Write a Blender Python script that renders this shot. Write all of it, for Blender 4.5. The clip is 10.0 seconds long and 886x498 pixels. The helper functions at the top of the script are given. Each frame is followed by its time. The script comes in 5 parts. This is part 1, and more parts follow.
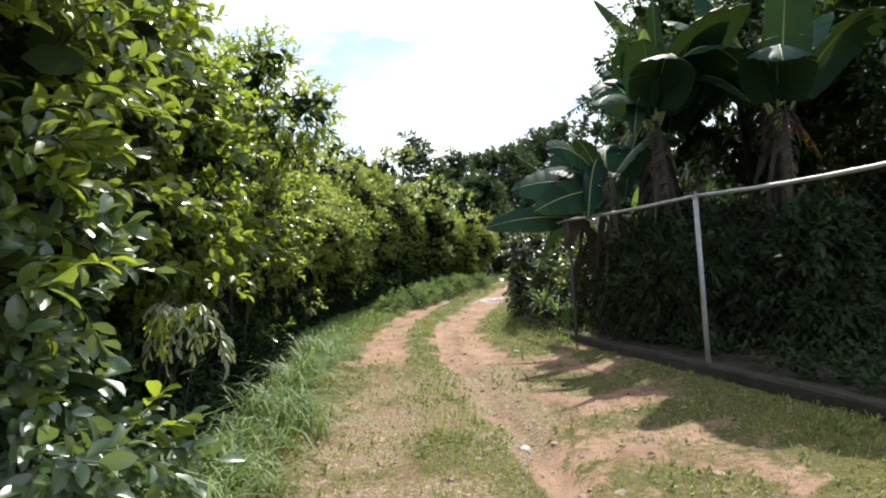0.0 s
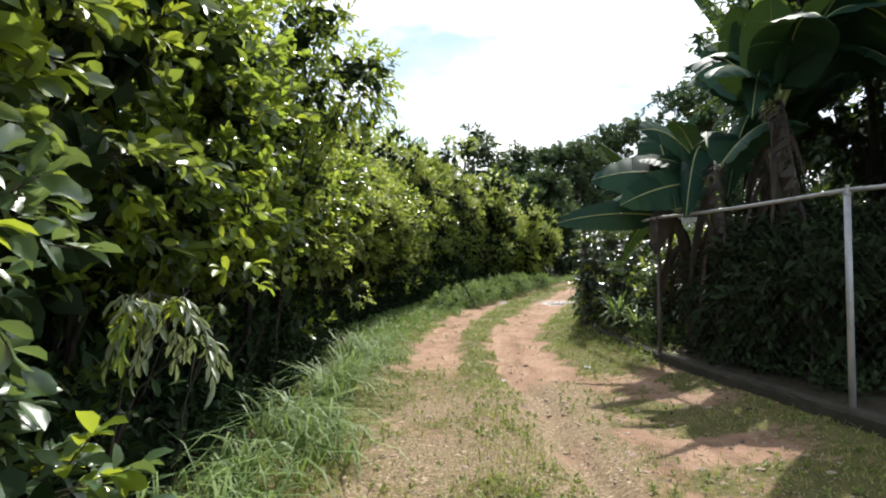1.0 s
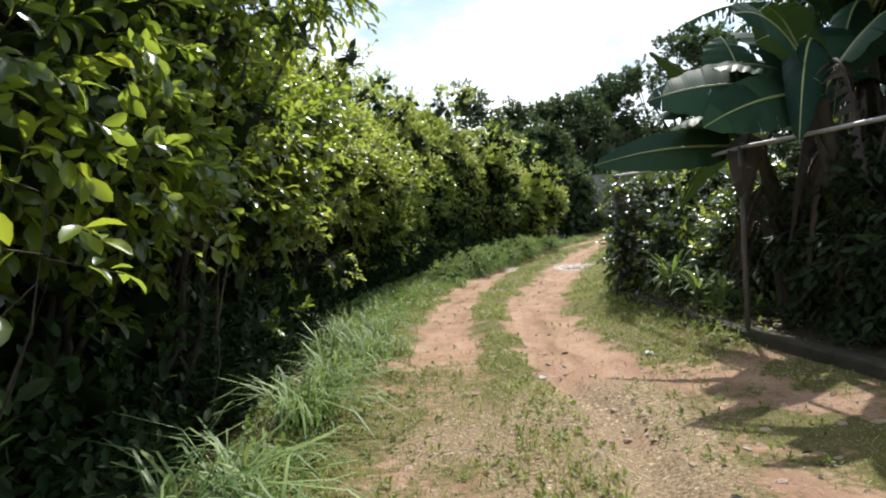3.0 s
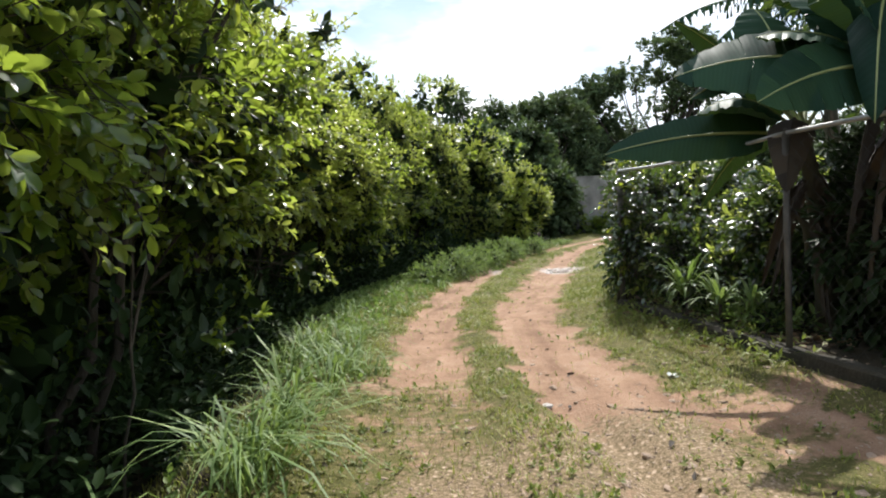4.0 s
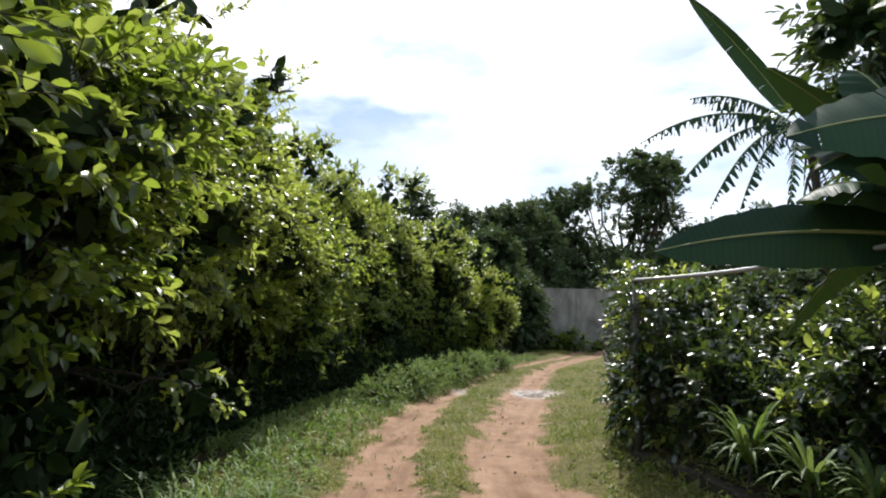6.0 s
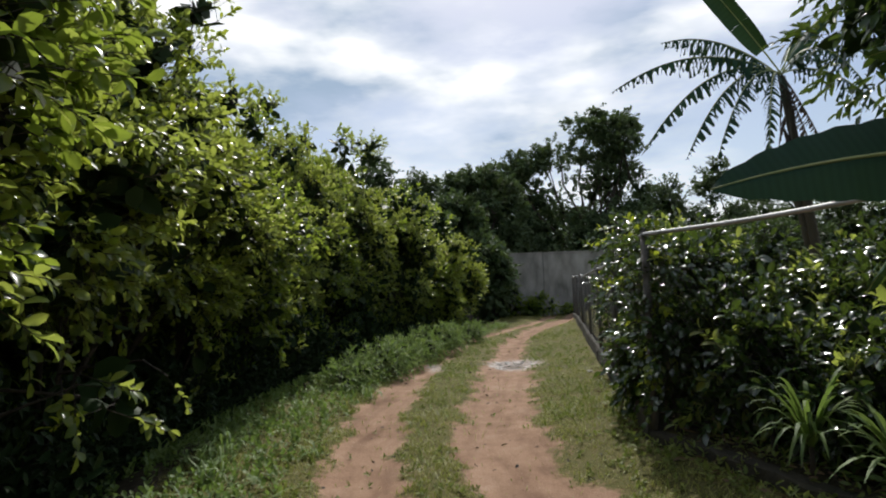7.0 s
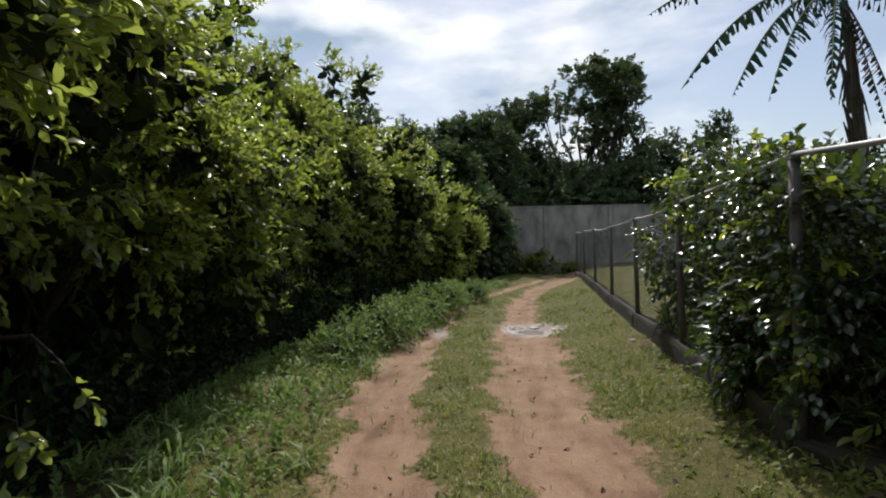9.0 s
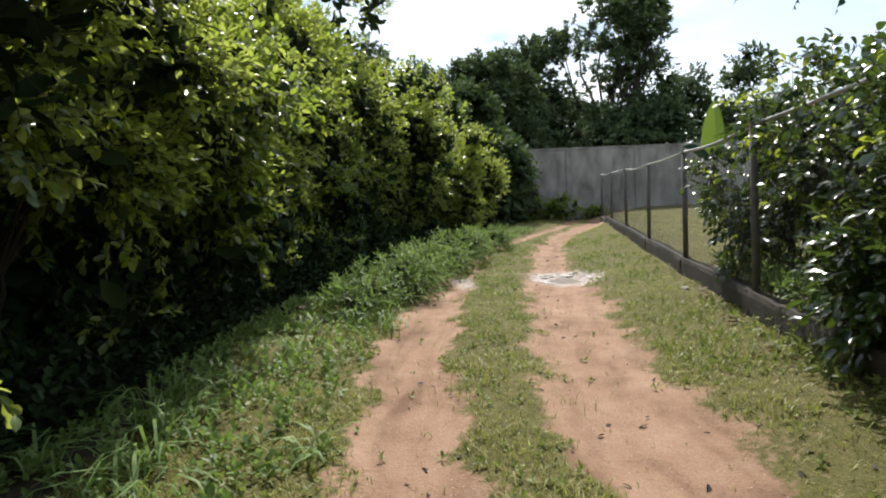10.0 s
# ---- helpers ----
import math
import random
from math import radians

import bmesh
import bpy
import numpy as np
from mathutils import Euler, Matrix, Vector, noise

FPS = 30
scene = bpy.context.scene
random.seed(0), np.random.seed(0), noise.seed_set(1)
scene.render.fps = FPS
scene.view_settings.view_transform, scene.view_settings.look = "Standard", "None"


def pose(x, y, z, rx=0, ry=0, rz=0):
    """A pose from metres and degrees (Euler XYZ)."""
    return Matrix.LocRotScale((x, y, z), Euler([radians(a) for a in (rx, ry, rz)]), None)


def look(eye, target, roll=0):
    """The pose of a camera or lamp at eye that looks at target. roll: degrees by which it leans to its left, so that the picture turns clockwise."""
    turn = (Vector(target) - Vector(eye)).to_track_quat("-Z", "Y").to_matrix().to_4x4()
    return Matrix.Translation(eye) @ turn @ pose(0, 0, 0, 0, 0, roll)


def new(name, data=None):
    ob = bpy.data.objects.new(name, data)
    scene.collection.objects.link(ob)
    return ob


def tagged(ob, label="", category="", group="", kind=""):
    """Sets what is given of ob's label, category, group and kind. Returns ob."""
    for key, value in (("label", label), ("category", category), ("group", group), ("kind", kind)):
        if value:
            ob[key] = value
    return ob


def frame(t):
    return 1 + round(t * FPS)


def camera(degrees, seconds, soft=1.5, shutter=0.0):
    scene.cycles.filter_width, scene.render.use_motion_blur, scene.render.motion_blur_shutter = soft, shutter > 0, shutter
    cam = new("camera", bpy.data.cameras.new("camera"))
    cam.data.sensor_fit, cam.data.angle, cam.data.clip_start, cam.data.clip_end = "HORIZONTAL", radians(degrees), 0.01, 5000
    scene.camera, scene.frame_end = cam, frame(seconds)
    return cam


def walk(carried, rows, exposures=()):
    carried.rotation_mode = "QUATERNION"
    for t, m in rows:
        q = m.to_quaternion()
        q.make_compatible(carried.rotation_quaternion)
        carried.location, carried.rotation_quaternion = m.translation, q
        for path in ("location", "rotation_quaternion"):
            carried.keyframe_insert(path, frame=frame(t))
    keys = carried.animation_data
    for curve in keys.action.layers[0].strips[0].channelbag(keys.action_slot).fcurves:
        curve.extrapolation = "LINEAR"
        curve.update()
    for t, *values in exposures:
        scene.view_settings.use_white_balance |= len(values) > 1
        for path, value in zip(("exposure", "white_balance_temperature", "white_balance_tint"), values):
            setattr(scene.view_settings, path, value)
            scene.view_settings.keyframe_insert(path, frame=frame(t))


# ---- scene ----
cam = camera(73.2, 10.0, soft=2.0)
PATH = [
    (0, (0.221, -0.375, 1.585), (0.197, 1.625, 1.606), -4.0),
    (0.5, (0.212, 0.356, 1.588), (0.036, 2.348, 1.556), -2.8),
    (1, (0.101, 0.897, 1.564), (-0.115, 2.885, 1.581), -1.0),
    (1.5, (0.085, 1.526, 1.544), (-0.145, 3.511, 1.454), -5.4),
    (2, (-0.092, 2.002, 1.509), (-0.332, 3.987, 1.476), -3.1),
    (2.5, (-0.158, 2.603, 1.486), (-0.275, 4.599, 1.443), -4.3),
    (2.7, (-0.224, 2.816, 1.484), (-0.401, 4.806, 1.394), -4.8),
    (3.8, (-0.472, 4.052, 1.373), (-0.648, 6.042, 1.28), -2.1),
    (4, (-0.514, 4.261, 1.394), (-0.637, 6.255, 1.303), -2.8),
    (4.5, (-0.609, 4.854, 1.399), (-0.552, 6.851, 1.295), -3.1),
    (5, (-0.614, 5.469, 1.398), (-0.665, 7.465, 1.286), -2.9),
    (5.5, (-0.725, 5.949, 1.427), (-0.744, 7.948, 1.474), 0.6),
    (6, (-0.762, 6.508, 1.456), (-0.732, 8.491, 1.712), 1.0),
    (6.2, (-0.783, 6.78, 1.497), (-0.634, 8.762, 1.719), -3.6),
    (7.3, (-1.017, 7.979, 1.496), (-0.851, 9.966, 1.652), -1.9),
    (7.5, (-1.071, 8.159, 1.511), (-1.012, 10.15, 1.692), 0.3),
    (8, (-1.101, 8.72, 1.497), (-0.894, 10.705, 1.625), -0.6),
    (8.5, (-1.166, 9.306, 1.485), (-1.038, 11.299, 1.591), -1.2),
    (9, (-1.271, 9.793, 1.43), (-1.045, 11.78, 1.443), -1.7),
    (9.5, (-1.253, 10.387, 1.365), (-1.081, 12.371, 1.181), -4.1),
    (10, (-1.341, 10.892, 1.312), (-1.166, 12.879, 1.159), -2.8),
]
EXPOSURES = [(0.0, 0.65), (2.5, 0.6), (5.0, 0.62), (6.0, 0.3), (7.3, -0.4), (9.0, -0.32), (9.5, -0.16), (9.8, 0.18), (10.0, 0.42)]
walk(cam, [(t, look(eye, target, roll)) for t, eye, target, roll in PATH], EXPOSURES)

# ---- sky and sun ----
SUN_AZ, SUN_EL = radians(11.5), radians(50)   # to the right of +y
sun_way = Vector((math.sin(SUN_AZ) * math.cos(SUN_EL), math.cos(SUN_AZ) * math.cos(SUN_EL), math.sin(SUN_EL)))
world = bpy.data.worlds.new("sky")
scene.world = world
world.use_nodes = True
wn, wl = world.node_tree.nodes, world.node_tree.links
wn.clear()
sky = wn.new("ShaderNodeTexSky")
sky.sky_type, sky.sun_disc = "NISHITA", False
sky.sun_elevation, sky.sun_rotation = SUN_EL, SUN_AZ
sky.air_density, sky.dust_density = 1.0, 1.5
coord = wn.new("ShaderNodeTexCoord")
flat = wn.new("ShaderNodeMapping")
flat.inputs["Scale"].default_value = (1.3, 1.0, 3.6)
flat.inputs["Rotation"].default_value = (0.1, 0.22, 0.3)
cloud = wn.new("ShaderNodeTexNoise")
cloud.inputs["Scale"].default_value, cloud.inputs["Detail"].default_value, cloud.inputs["Roughness"].default_value = 2.1, 7, 0.52
cover = wn.new("ShaderNodeValToRGB")
cover.color_ramp.elements[0].position, cover.color_ramp.elements[1].position = 0.4, 0.6
shade = wn.new("ShaderNodeTexNoise")
shade.inputs["Scale"].default_value, shade.inputs["Detail"].default_value = 3.7, 5
shade_ramp = wn.new("ShaderNodeValToRGB")
shade_ramp.color_ramp.elements[0].position, shade_ramp.color_ramp.elements[1].position = 0.33, 0.6
shade_ramp.color_ramp.elements[0].color, shade_ramp.color_ramp.elements[1].color = (3.7, 4.8, 6.3, 1), (11.4, 11.5, 11.6, 1)
mixed = wn.new("ShaderNodeMixRGB")
air = wn.new("ShaderNodeBackground")
air.inputs["Strength"].default_value = 0.13
out = wn.new("ShaderNodeOutputWorld")
wl.new(coord.outputs["Generated"], flat.inputs["Vector"])
wl.new(flat.outputs["Vector"], cloud.inputs["Vector"])
wl.new(flat.outputs["Vector"], shade.inputs["Vector"])
wl.new(cloud.outputs["Fac"], cover.inputs["Fac"])
wl.new(shade.outputs["Fac"], shade_ramp.inputs["Fac"])
wl.new(cover.outputs["Color"], mixed.inputs["Fac"])
wl.new(sky.outputs["Color"], mixed.inputs["Color1"])
wl.new(shade_ramp.outputs["Color"], mixed.inputs["Color2"])
wl.new(mixed.outputs["Color"], air.inputs["Color"])
wl.new(air.outputs["Background"], out.inputs["Surface"])
sun_data = bpy.data.lights.new("sun", "SUN")
sun_data.energy, sun_data.angle, sun_data.color = 4.6, radians(0.6), (1.0, 0.96, 0.91)
sun = new("sun", sun_data)
sun.matrix_world = look((0, 0, 30), Vector((0, 0, 30)) - sun_way)

# ---- materials ----


def material(name):
    m = bpy.data.materials.new(name)
    m.use_nodes = True
    n = m.node_tree.nodes
    return m, n, m.node_tree.links, n["Principled BSDF"]


def ramp(n, stops):
    r = n.new("ShaderNodeValToRGB")
    e = r.color_ramp.elements
    while len(e) < len(stops):
        e.new(0.5)
    for k, (at, c) in zip(e, stops):
        k.position, k.color = at, (*c, 1)
    return r


def noise_node(n, l, scale, detail=5, vector=None, rough=0.55):
    t = n.new("ShaderNodeTexNoise")
    t.inputs["Scale"].default_value, t.inputs["Detail"].default_value, t.inputs["Roughness"].default_value = scale, detail, rough
    if vector:
        l.new(vector, t.inputs["Vector"])
    return t


def veined(m, freq=9.0):
    """Cross veins on a banana blade, by the place along the leaf that its mesh carries."""
    n, l = m.node_tree.nodes, m.node_tree.links
    a = n.new("ShaderNodeAttribute")
    a.attribute_name = "along"
    w = n.new("ShaderNodeMath")
    w.operation = "MULTIPLY"
    w.inputs[1].default_value = freq
    l.new(a.outputs["Fac"], w.inputs[0])
    q = n.new("ShaderNodeMath")
    q.operation = "SINE"
    l.new(w.outputs[0], q.inputs[0])
    bp = n.new("ShaderNodeBump")
    bp.inputs["Strength"].default_value, bp.inputs["Distance"].default_value = 0.07, 0.006
    l.new(q.outputs[0], bp.inputs["Height"])
    for node in n:
        if node.bl_idname in ("ShaderNodeBsdfPrincipled", "ShaderNodeBsdfTranslucent"):
            l.new(bp.outputs["Normal"], node.inputs["Normal"])
    p = n["Principled BSDF"]
    old = p.inputs["Base Color"].links[0].from_socket
    k = n.new("ShaderNodeMapRange")
    k.inputs["From Min"].default_value, k.inputs["To Min"].default_value, k.inputs["To Max"].default_value = -1.0, 0.93, 1.05
    l.new(q.outputs[0], k.inputs["Value"])
    mul = n.new("ShaderNodeVectorMath")
    mul.operation = "MULTIPLY"
    l.new(old, mul.inputs[0])
    l.new(k.outputs["Result"], mul.inputs[1])
    l.new(mul.outputs[0], p.inputs["Base Color"])
    return m


def surface(name, stops, scale, roughness=0.85, bump=0.3, fine=40, metal=0.0, stretch=(1, 1, 1), big=1.3):
    """A surface whose colour runs through stops by two scales of noise, with fine relief."""
    m, n, l, b = material(name)
    c = n.new("ShaderNodeTexCoord")
    mp = n.new("ShaderNodeMapping")
    mp.inputs["Scale"].default_value = stretch
    l.new(c.outputs["Object"], mp.inputs["Vector"])
    a, g = noise_node(n, l, scale, 6, mp.outputs["Vector"]), noise_node(n, l, big, 3, mp.outputs["Vector"])
    mix = n.new("ShaderNodeMath")
    mix.operation = "MULTIPLY_ADD"
    mix.inputs[1].default_value = 0.6
    l.new(a.outputs["Fac"], mix.inputs[0])
    half = n.new("ShaderNodeMath")
    half.operation = "MULTIPLY"
    half.inputs[1].default_value = 0.4
    l.new(g.outputs["Fac"], half.inputs[0])
    l.new(half.outputs[0], mix.inputs[2])
    r = ramp(n, stops)
    l.new(mix.outputs[0], r.inputs["Fac"])
    l.new(r.outputs["Color"], b.inputs["Base Color"])
    b.inputs["Roughness"].default_value, b.inputs["Metallic"].default_value = roughness, metal
    f = noise_node(n, l, fine, 4, mp.outputs["Vector"])
    bp = n.new("ShaderNodeBump")
    bp.inputs["Strength"].default_value, bp.inputs["Distance"].default_value = bump, 0.02
    l.new(f.outputs["Fac"], bp.inputs["Height"])
    l.new(bp.outputs["Normal"], b.inputs["Normal"])
    return m


def leaf_material(name, stops, roughness=0.38, glow=0.3, through_colour=(0.25, 0.4, 0.04), patch=0.9, gloss=0.55):
    """Leaves: each one's colour by chance, glossy above, letting some light through."""
    m, n, l, b = material(name)
    g = n.new("ShaderNodeNewGeometry")
    c = n.new("ShaderNodeTexCoord")
    t = noise_node(n, l, patch, 3, c.outputs["Object"])
    add = n.new("ShaderNodeMath")
    add.operation = "MULTIPLY_ADD"
    add.inputs[1].default_value = 0.62
    l.new(g.outputs["Random Per Island"], add.inputs[0])
    sub = n.new("ShaderNodeMath")
    sub.operation = "MULTIPLY"
    sub.inputs[1].default_value = 0.38
    l.new(t.outputs["Fac"], sub.inputs[0])
    l.new(sub.outputs[0], add.inputs[2])
    r = ramp(n, stops)
    l.new(add.outputs[0], r.inputs["Fac"])
    l.new(r.outputs["Color"], b.inputs["Base Color"])
    b.inputs["Roughness"].default_value = roughness
    b.inputs["Specular IOR Level"].default_value = gloss
    tr = n.new("ShaderNodeBsdfTranslucent")
    tm = n.new("ShaderNodeMixRGB")
    tm.blend_type = "MIX"
    tm.inputs["Fac"].default_value = 0.6
    tm.inputs["Color2"].default_value = (*through_colour, 1)
    l.new(r.outputs["Color"], tm.inputs["Color1"])
    l.new(tm.outputs["Color"], tr.inputs["Color"])
    mx = n.new("ShaderNodeMixShader")
    mx.inputs["Fac"].default_value = glow
    l.new(b.outputs["BSDF"], mx.inputs[1])
    l.new(tr.outputs["BSDF"], mx.inputs[2])
    l.new(mx.outputs["Shader"], n["Material Output"].inputs["Surface"])
    return m


LEAF_DARK = leaf_material("dark_glossy_leaf", [(0.1, (0.018, 0.045, 0.011)), (0.45, (0.045, 0.092, 0.018)), (0.75, (0.085, 0.145, 0.028)), (0.97, (0.15, 0.185, 0.04))], 0.27, 0.5, (0.52, 0.66, 0.07), gloss=0.8)
LEAF_GLOSSY = leaf_material("shiny_shrub_leaf", [(0.1, (0.012, 0.032, 0.011)), (0.5, (0.024, 0.054, 0.017)), (0.9, (0.05, 0.088, 0.026))], 0.24, 0.2, (0.24, 0.36, 0.045), gloss=0.9)
LEAF_BROAD = leaf_material("broad_shiny_leaf", [(0.1, (0.03, 0.065, 0.022)), (0.4, (0.065, 0.11, 0.03)), (0.7, (0.11, 0.16, 0.042)), (0.92, (0.17, 0.2, 0.055)), (0.99, (0.16, 0.075, 0.04))], 0.3, 0.4, (0.44, 0.55, 0.06), gloss=0.95)
LEAF_WAX = leaf_material("waxy_oval_leaf", [(0.1, (0.04, 0.08, 0.034)), (0.5, (0.08, 0.135, 0.06)), (0.9, (0.15, 0.21, 0.1))], 0.3, 0.25, (0.34, 0.46, 0.08), gloss=1.0)
LEAF_FRESH = leaf_material("fresh_leaf", [(0.1, (0.09, 0.16, 0.018)), (0.5, (0.16, 0.24, 0.026)), (0.85, (0.26, 0.32, 0.035))], 0.4, 0.48, (0.55, 0.62, 0.05))
LEAF_YELLOW = leaf_material("yellowish_leaf", [(0.1, (0.04, 0.082, 0.018)), (0.45, (0.098, 0.15, 0.032)), (0.8, (0.178, 0.22, 0.046)), (0.98, (0.25, 0.17, 0.04))], 0.29, 0.57, (0.58, 0.67, 0.11), gloss=0.75)
LEAF_PALE = leaf_material("pale_hanging_leaf", [(0.1, (0.09, 0.13, 0.06)), (0.5, (0.18, 0.22, 0.12)), (0.9, (0.3, 0.33, 0.2))], 0.42, 0.3, (0.3, 0.36, 0.12), gloss=1.0)
LEAF_FAR = leaf_material("far_foliage", [(0.1, (0.026, 0.05, 0.02)), (0.5, (0.05, 0.085, 0.034)), (0.9, (0.09, 0.13, 0.05))], 0.8, 0.18, (0.2, 0.3, 0.06), 0.25)
# near-black tone: the shade among foliage is put into this leaf colour
LEAF_SHADE = leaf_material("shaded_leaf", [(0.1, (0.012, 0.026, 0.009)), (0.9, (0.03, 0.052, 0.018))], 0.5, 0.04, (0.1, 0.16, 0.03), gloss=0.1)
LEAF_DRY = leaf_material("dry_leaf", [(0.1, (0.06, 0.036, 0.02)), (0.5, (0.16, 0.1, 0.055)), (0.9, (0.3, 0.21, 0.12))], 0.7, 0.12, (0.35, 0.2, 0.08))
GRASS_LONG = leaf_material("long_grass", [(0.1, (0.06, 0.115, 0.033)), (0.5, (0.125, 0.2, 0.066)), (0.85, (0.24, 0.32, 0.105)), (0.98, (0.36, 0.33, 0.16))], 0.55, 0.3, (0.36, 0.5, 0.1), gloss=0.3)
GRASS_SHORT = leaf_material("short_grass", [(0.1, (0.12, 0.14, 0.025)), (0.45, (0.23, 0.235, 0.045)), (0.75, (0.33, 0.32, 0.09)), (0.95, (0.46, 0.37, 0.17))], 0.5, 0.35, (0.4, 0.48, 0.08))
TURF_WEED = leaf_material("low_turf_weed", [(0.1, (0.07, 0.11, 0.022)), (0.5, (0.15, 0.19, 0.04)), (0.9, (0.26, 0.27, 0.08))], 0.6, 0.32, (0.34, 0.44, 0.07))
WEED = leaf_material("broad_weed", [(0.1, (0.055, 0.105, 0.024)), (0.5, (0.12, 0.195, 0.042)), (0.9, (0.22, 0.29, 0.08))], 0.58, 0.36, (0.32, 0.48, 0.09))
BANANA = leaf_material("banana_leaf", [(0.1, (0.012, 0.034, 0.025)), (0.5, (0.019, 0.048, 0.032)), (0.9, (0.032, 0.074, 0.04))], 0.5, 0.07, (0.14, 0.24, 0.02), 2.0, gloss=0.06)
veined(BANANA)
BANANA_NEW = leaf_material("young_banana_leaf", [(0.1, (0.07, 0.14, 0.03)), (0.9, (0.11, 0.18, 0.035))], 0.42, 0.32, (0.3, 0.42, 0.04), 2.0)
veined(BANANA_NEW)
LEAF_ORANGE = leaf_material("withered_orange_leaf", [(0.1, (0.3, 0.13, 0.02)), (0.9, (0.5, 0.28, 0.05))], 0.6, 0.3, (0.6, 0.3, 0.04))
LEAF_DEAD = leaf_material("dead_hanging_leaf", [(0.1, (0.014, 0.01, 0.007)), (0.5, (0.03, 0.021, 0.014)), (0.9, (0.07, 0.05, 0.032))], 0.8, 0.06, (0.2, 0.12, 0.05))
MIDRIB = surface("midrib", [(0.2, (0.2, 0.26, 0.08)), (0.8, (0.34, 0.36, 0.16))], 9, 0.5, 0.1)
STEM = surface("pseudostem", [(0.25, (0.022, 0.018, 0.012)), (0.5, (0.045, 0.04, 0.022)), (0.75, (0.08, 0.055, 0.034))], 5, 0.75, 0.5, 25, stretch=(3, 3, 0.7))
BARK = surface("bark", [(0.25, (0.022, 0.017, 0.013)), (0.5, (0.046, 0.036, 0.027)), (0.8, (0.095, 0.077, 0.06))], 8, 0.9, 0.8, 30, stretch=(2, 2, 0.5))
STEEL = surface("galvanised_steel", [(0.25, (0.26, 0.26, 0.26)), (0.6, (0.42, 0.42, 0.42)), (0.85, (0.32, 0.25, 0.2))], 12, 0.5, 0.12, 60, 0.55)
RUSTED = surface("dull_rusted_pipe", [(0.25, (0.05, 0.045, 0.04)), (0.6, (0.12, 0.11, 0.1)), (0.85, (0.14, 0.09, 0.06))], 10, 0.65, 0.2, 60, 0.2)
WIRE = surface("fence_wire", [(0.25, (0.03, 0.03, 0.03)), (0.6, (0.055, 0.055, 0.055)), (0.9, (0.07, 0.05, 0.04))], 5, 0.75, 0.0, 60, 0.0)
CONCRETE = surface("weathered_concrete", [(0.3, (0.07, 0.07, 0.06)), (0.43, (0.2, 0.195, 0.18)), (0.56, (0.31, 0.3, 0.28)), (0.75, (0.42, 0.41, 0.385))], 2.2, 0.92, 0.35, 45, stretch=(1, 1, 0.45), big=0.5)
KERB = surface("mossy_concrete", [(0.25, (0.014, 0.016, 0.009)), (0.45, (0.03, 0.027, 0.017)), (0.7, (0.06, 0.048, 0.034)), (0.9, (0.13, 0.105, 0.08))], 6, 0.95, 0.7, 40)
STONE = surface("pale_stone", [(0.25, (0.24, 0.165, 0.115)), (0.5, (0.36, 0.27, 0.2)), (0.8, (0.47, 0.38, 0.3))], 9, 0.97, 0.5, 50)
RUBBLE = surface("pale_rubble", [(0.25, (0.36, 0.32, 0.28)), (0.5, (0.58, 0.54, 0.5)), (0.8, (0.72, 0.69, 0.66))], 9, 0.7, 0.5, 50)
LITTER = surface("white_wrapper", [(0.2, (0.6, 0.62, 0.66)), (0.8, (0.8, 0.82, 0.85))], 30, 0.35, 0.2, 80)

# ground: soil, bare laterite, gravel and grass roots, by the masks that the ground carries
GROUND, gn, gl, gb = material("lane_soil")
gc = gn.new("ShaderNodeTexCoord")


def mask(attribute):
    a = gn.new("ShaderNodeAttribute")
    a.attribute_name = attribute
    return a.outputs["Fac"]


def blend(fac, c1, c2):
    x = gn.new("ShaderNodeMixRGB")
    gl.new(fac, x.inputs["Fac"])
    gl.new(c1, x.inputs["Color1"])
    gl.new(c2, x.inputs["Color2"])
    return x.outputs["Color"]


def toned(scale, stops, rough=0.6):
    t = noise_node(gn, gl, scale, 7, gc.outputs["Object"], rough)
    r = ramp(gn, stops)
    gl.new(t.outputs["Fac"], r.inputs["Fac"])
    return r.outputs["Color"], t.outputs["Fac"]


def edged(fac, low=0.35, high=0.65, scale=14):
    """A mask with a frayed edge."""
    t = noise_node(gn, gl, scale, 5, gc.outputs["Object"], 0.65)
    s = gn.new("ShaderNodeMath")
    s.operation = "ADD"
    gl.new(fac, s.inputs[0])
    h = gn.new("ShaderNodeMath")
    h.operation = "MULTIPLY_ADD"
    h.inputs[1].default_value, h.inputs[2].default_value = 1.1, -0.55
    gl.new(t.outputs["Fac"], h.inputs[0])
    gl.new(h.outputs[0], s.inputs[1])
    r = ramp(gn, [(low, (0, 0, 0)), (high, (1, 1, 1))])
    gl.new(s.outputs[0], r.inputs["Fac"])
    return r.outputs["Color"]


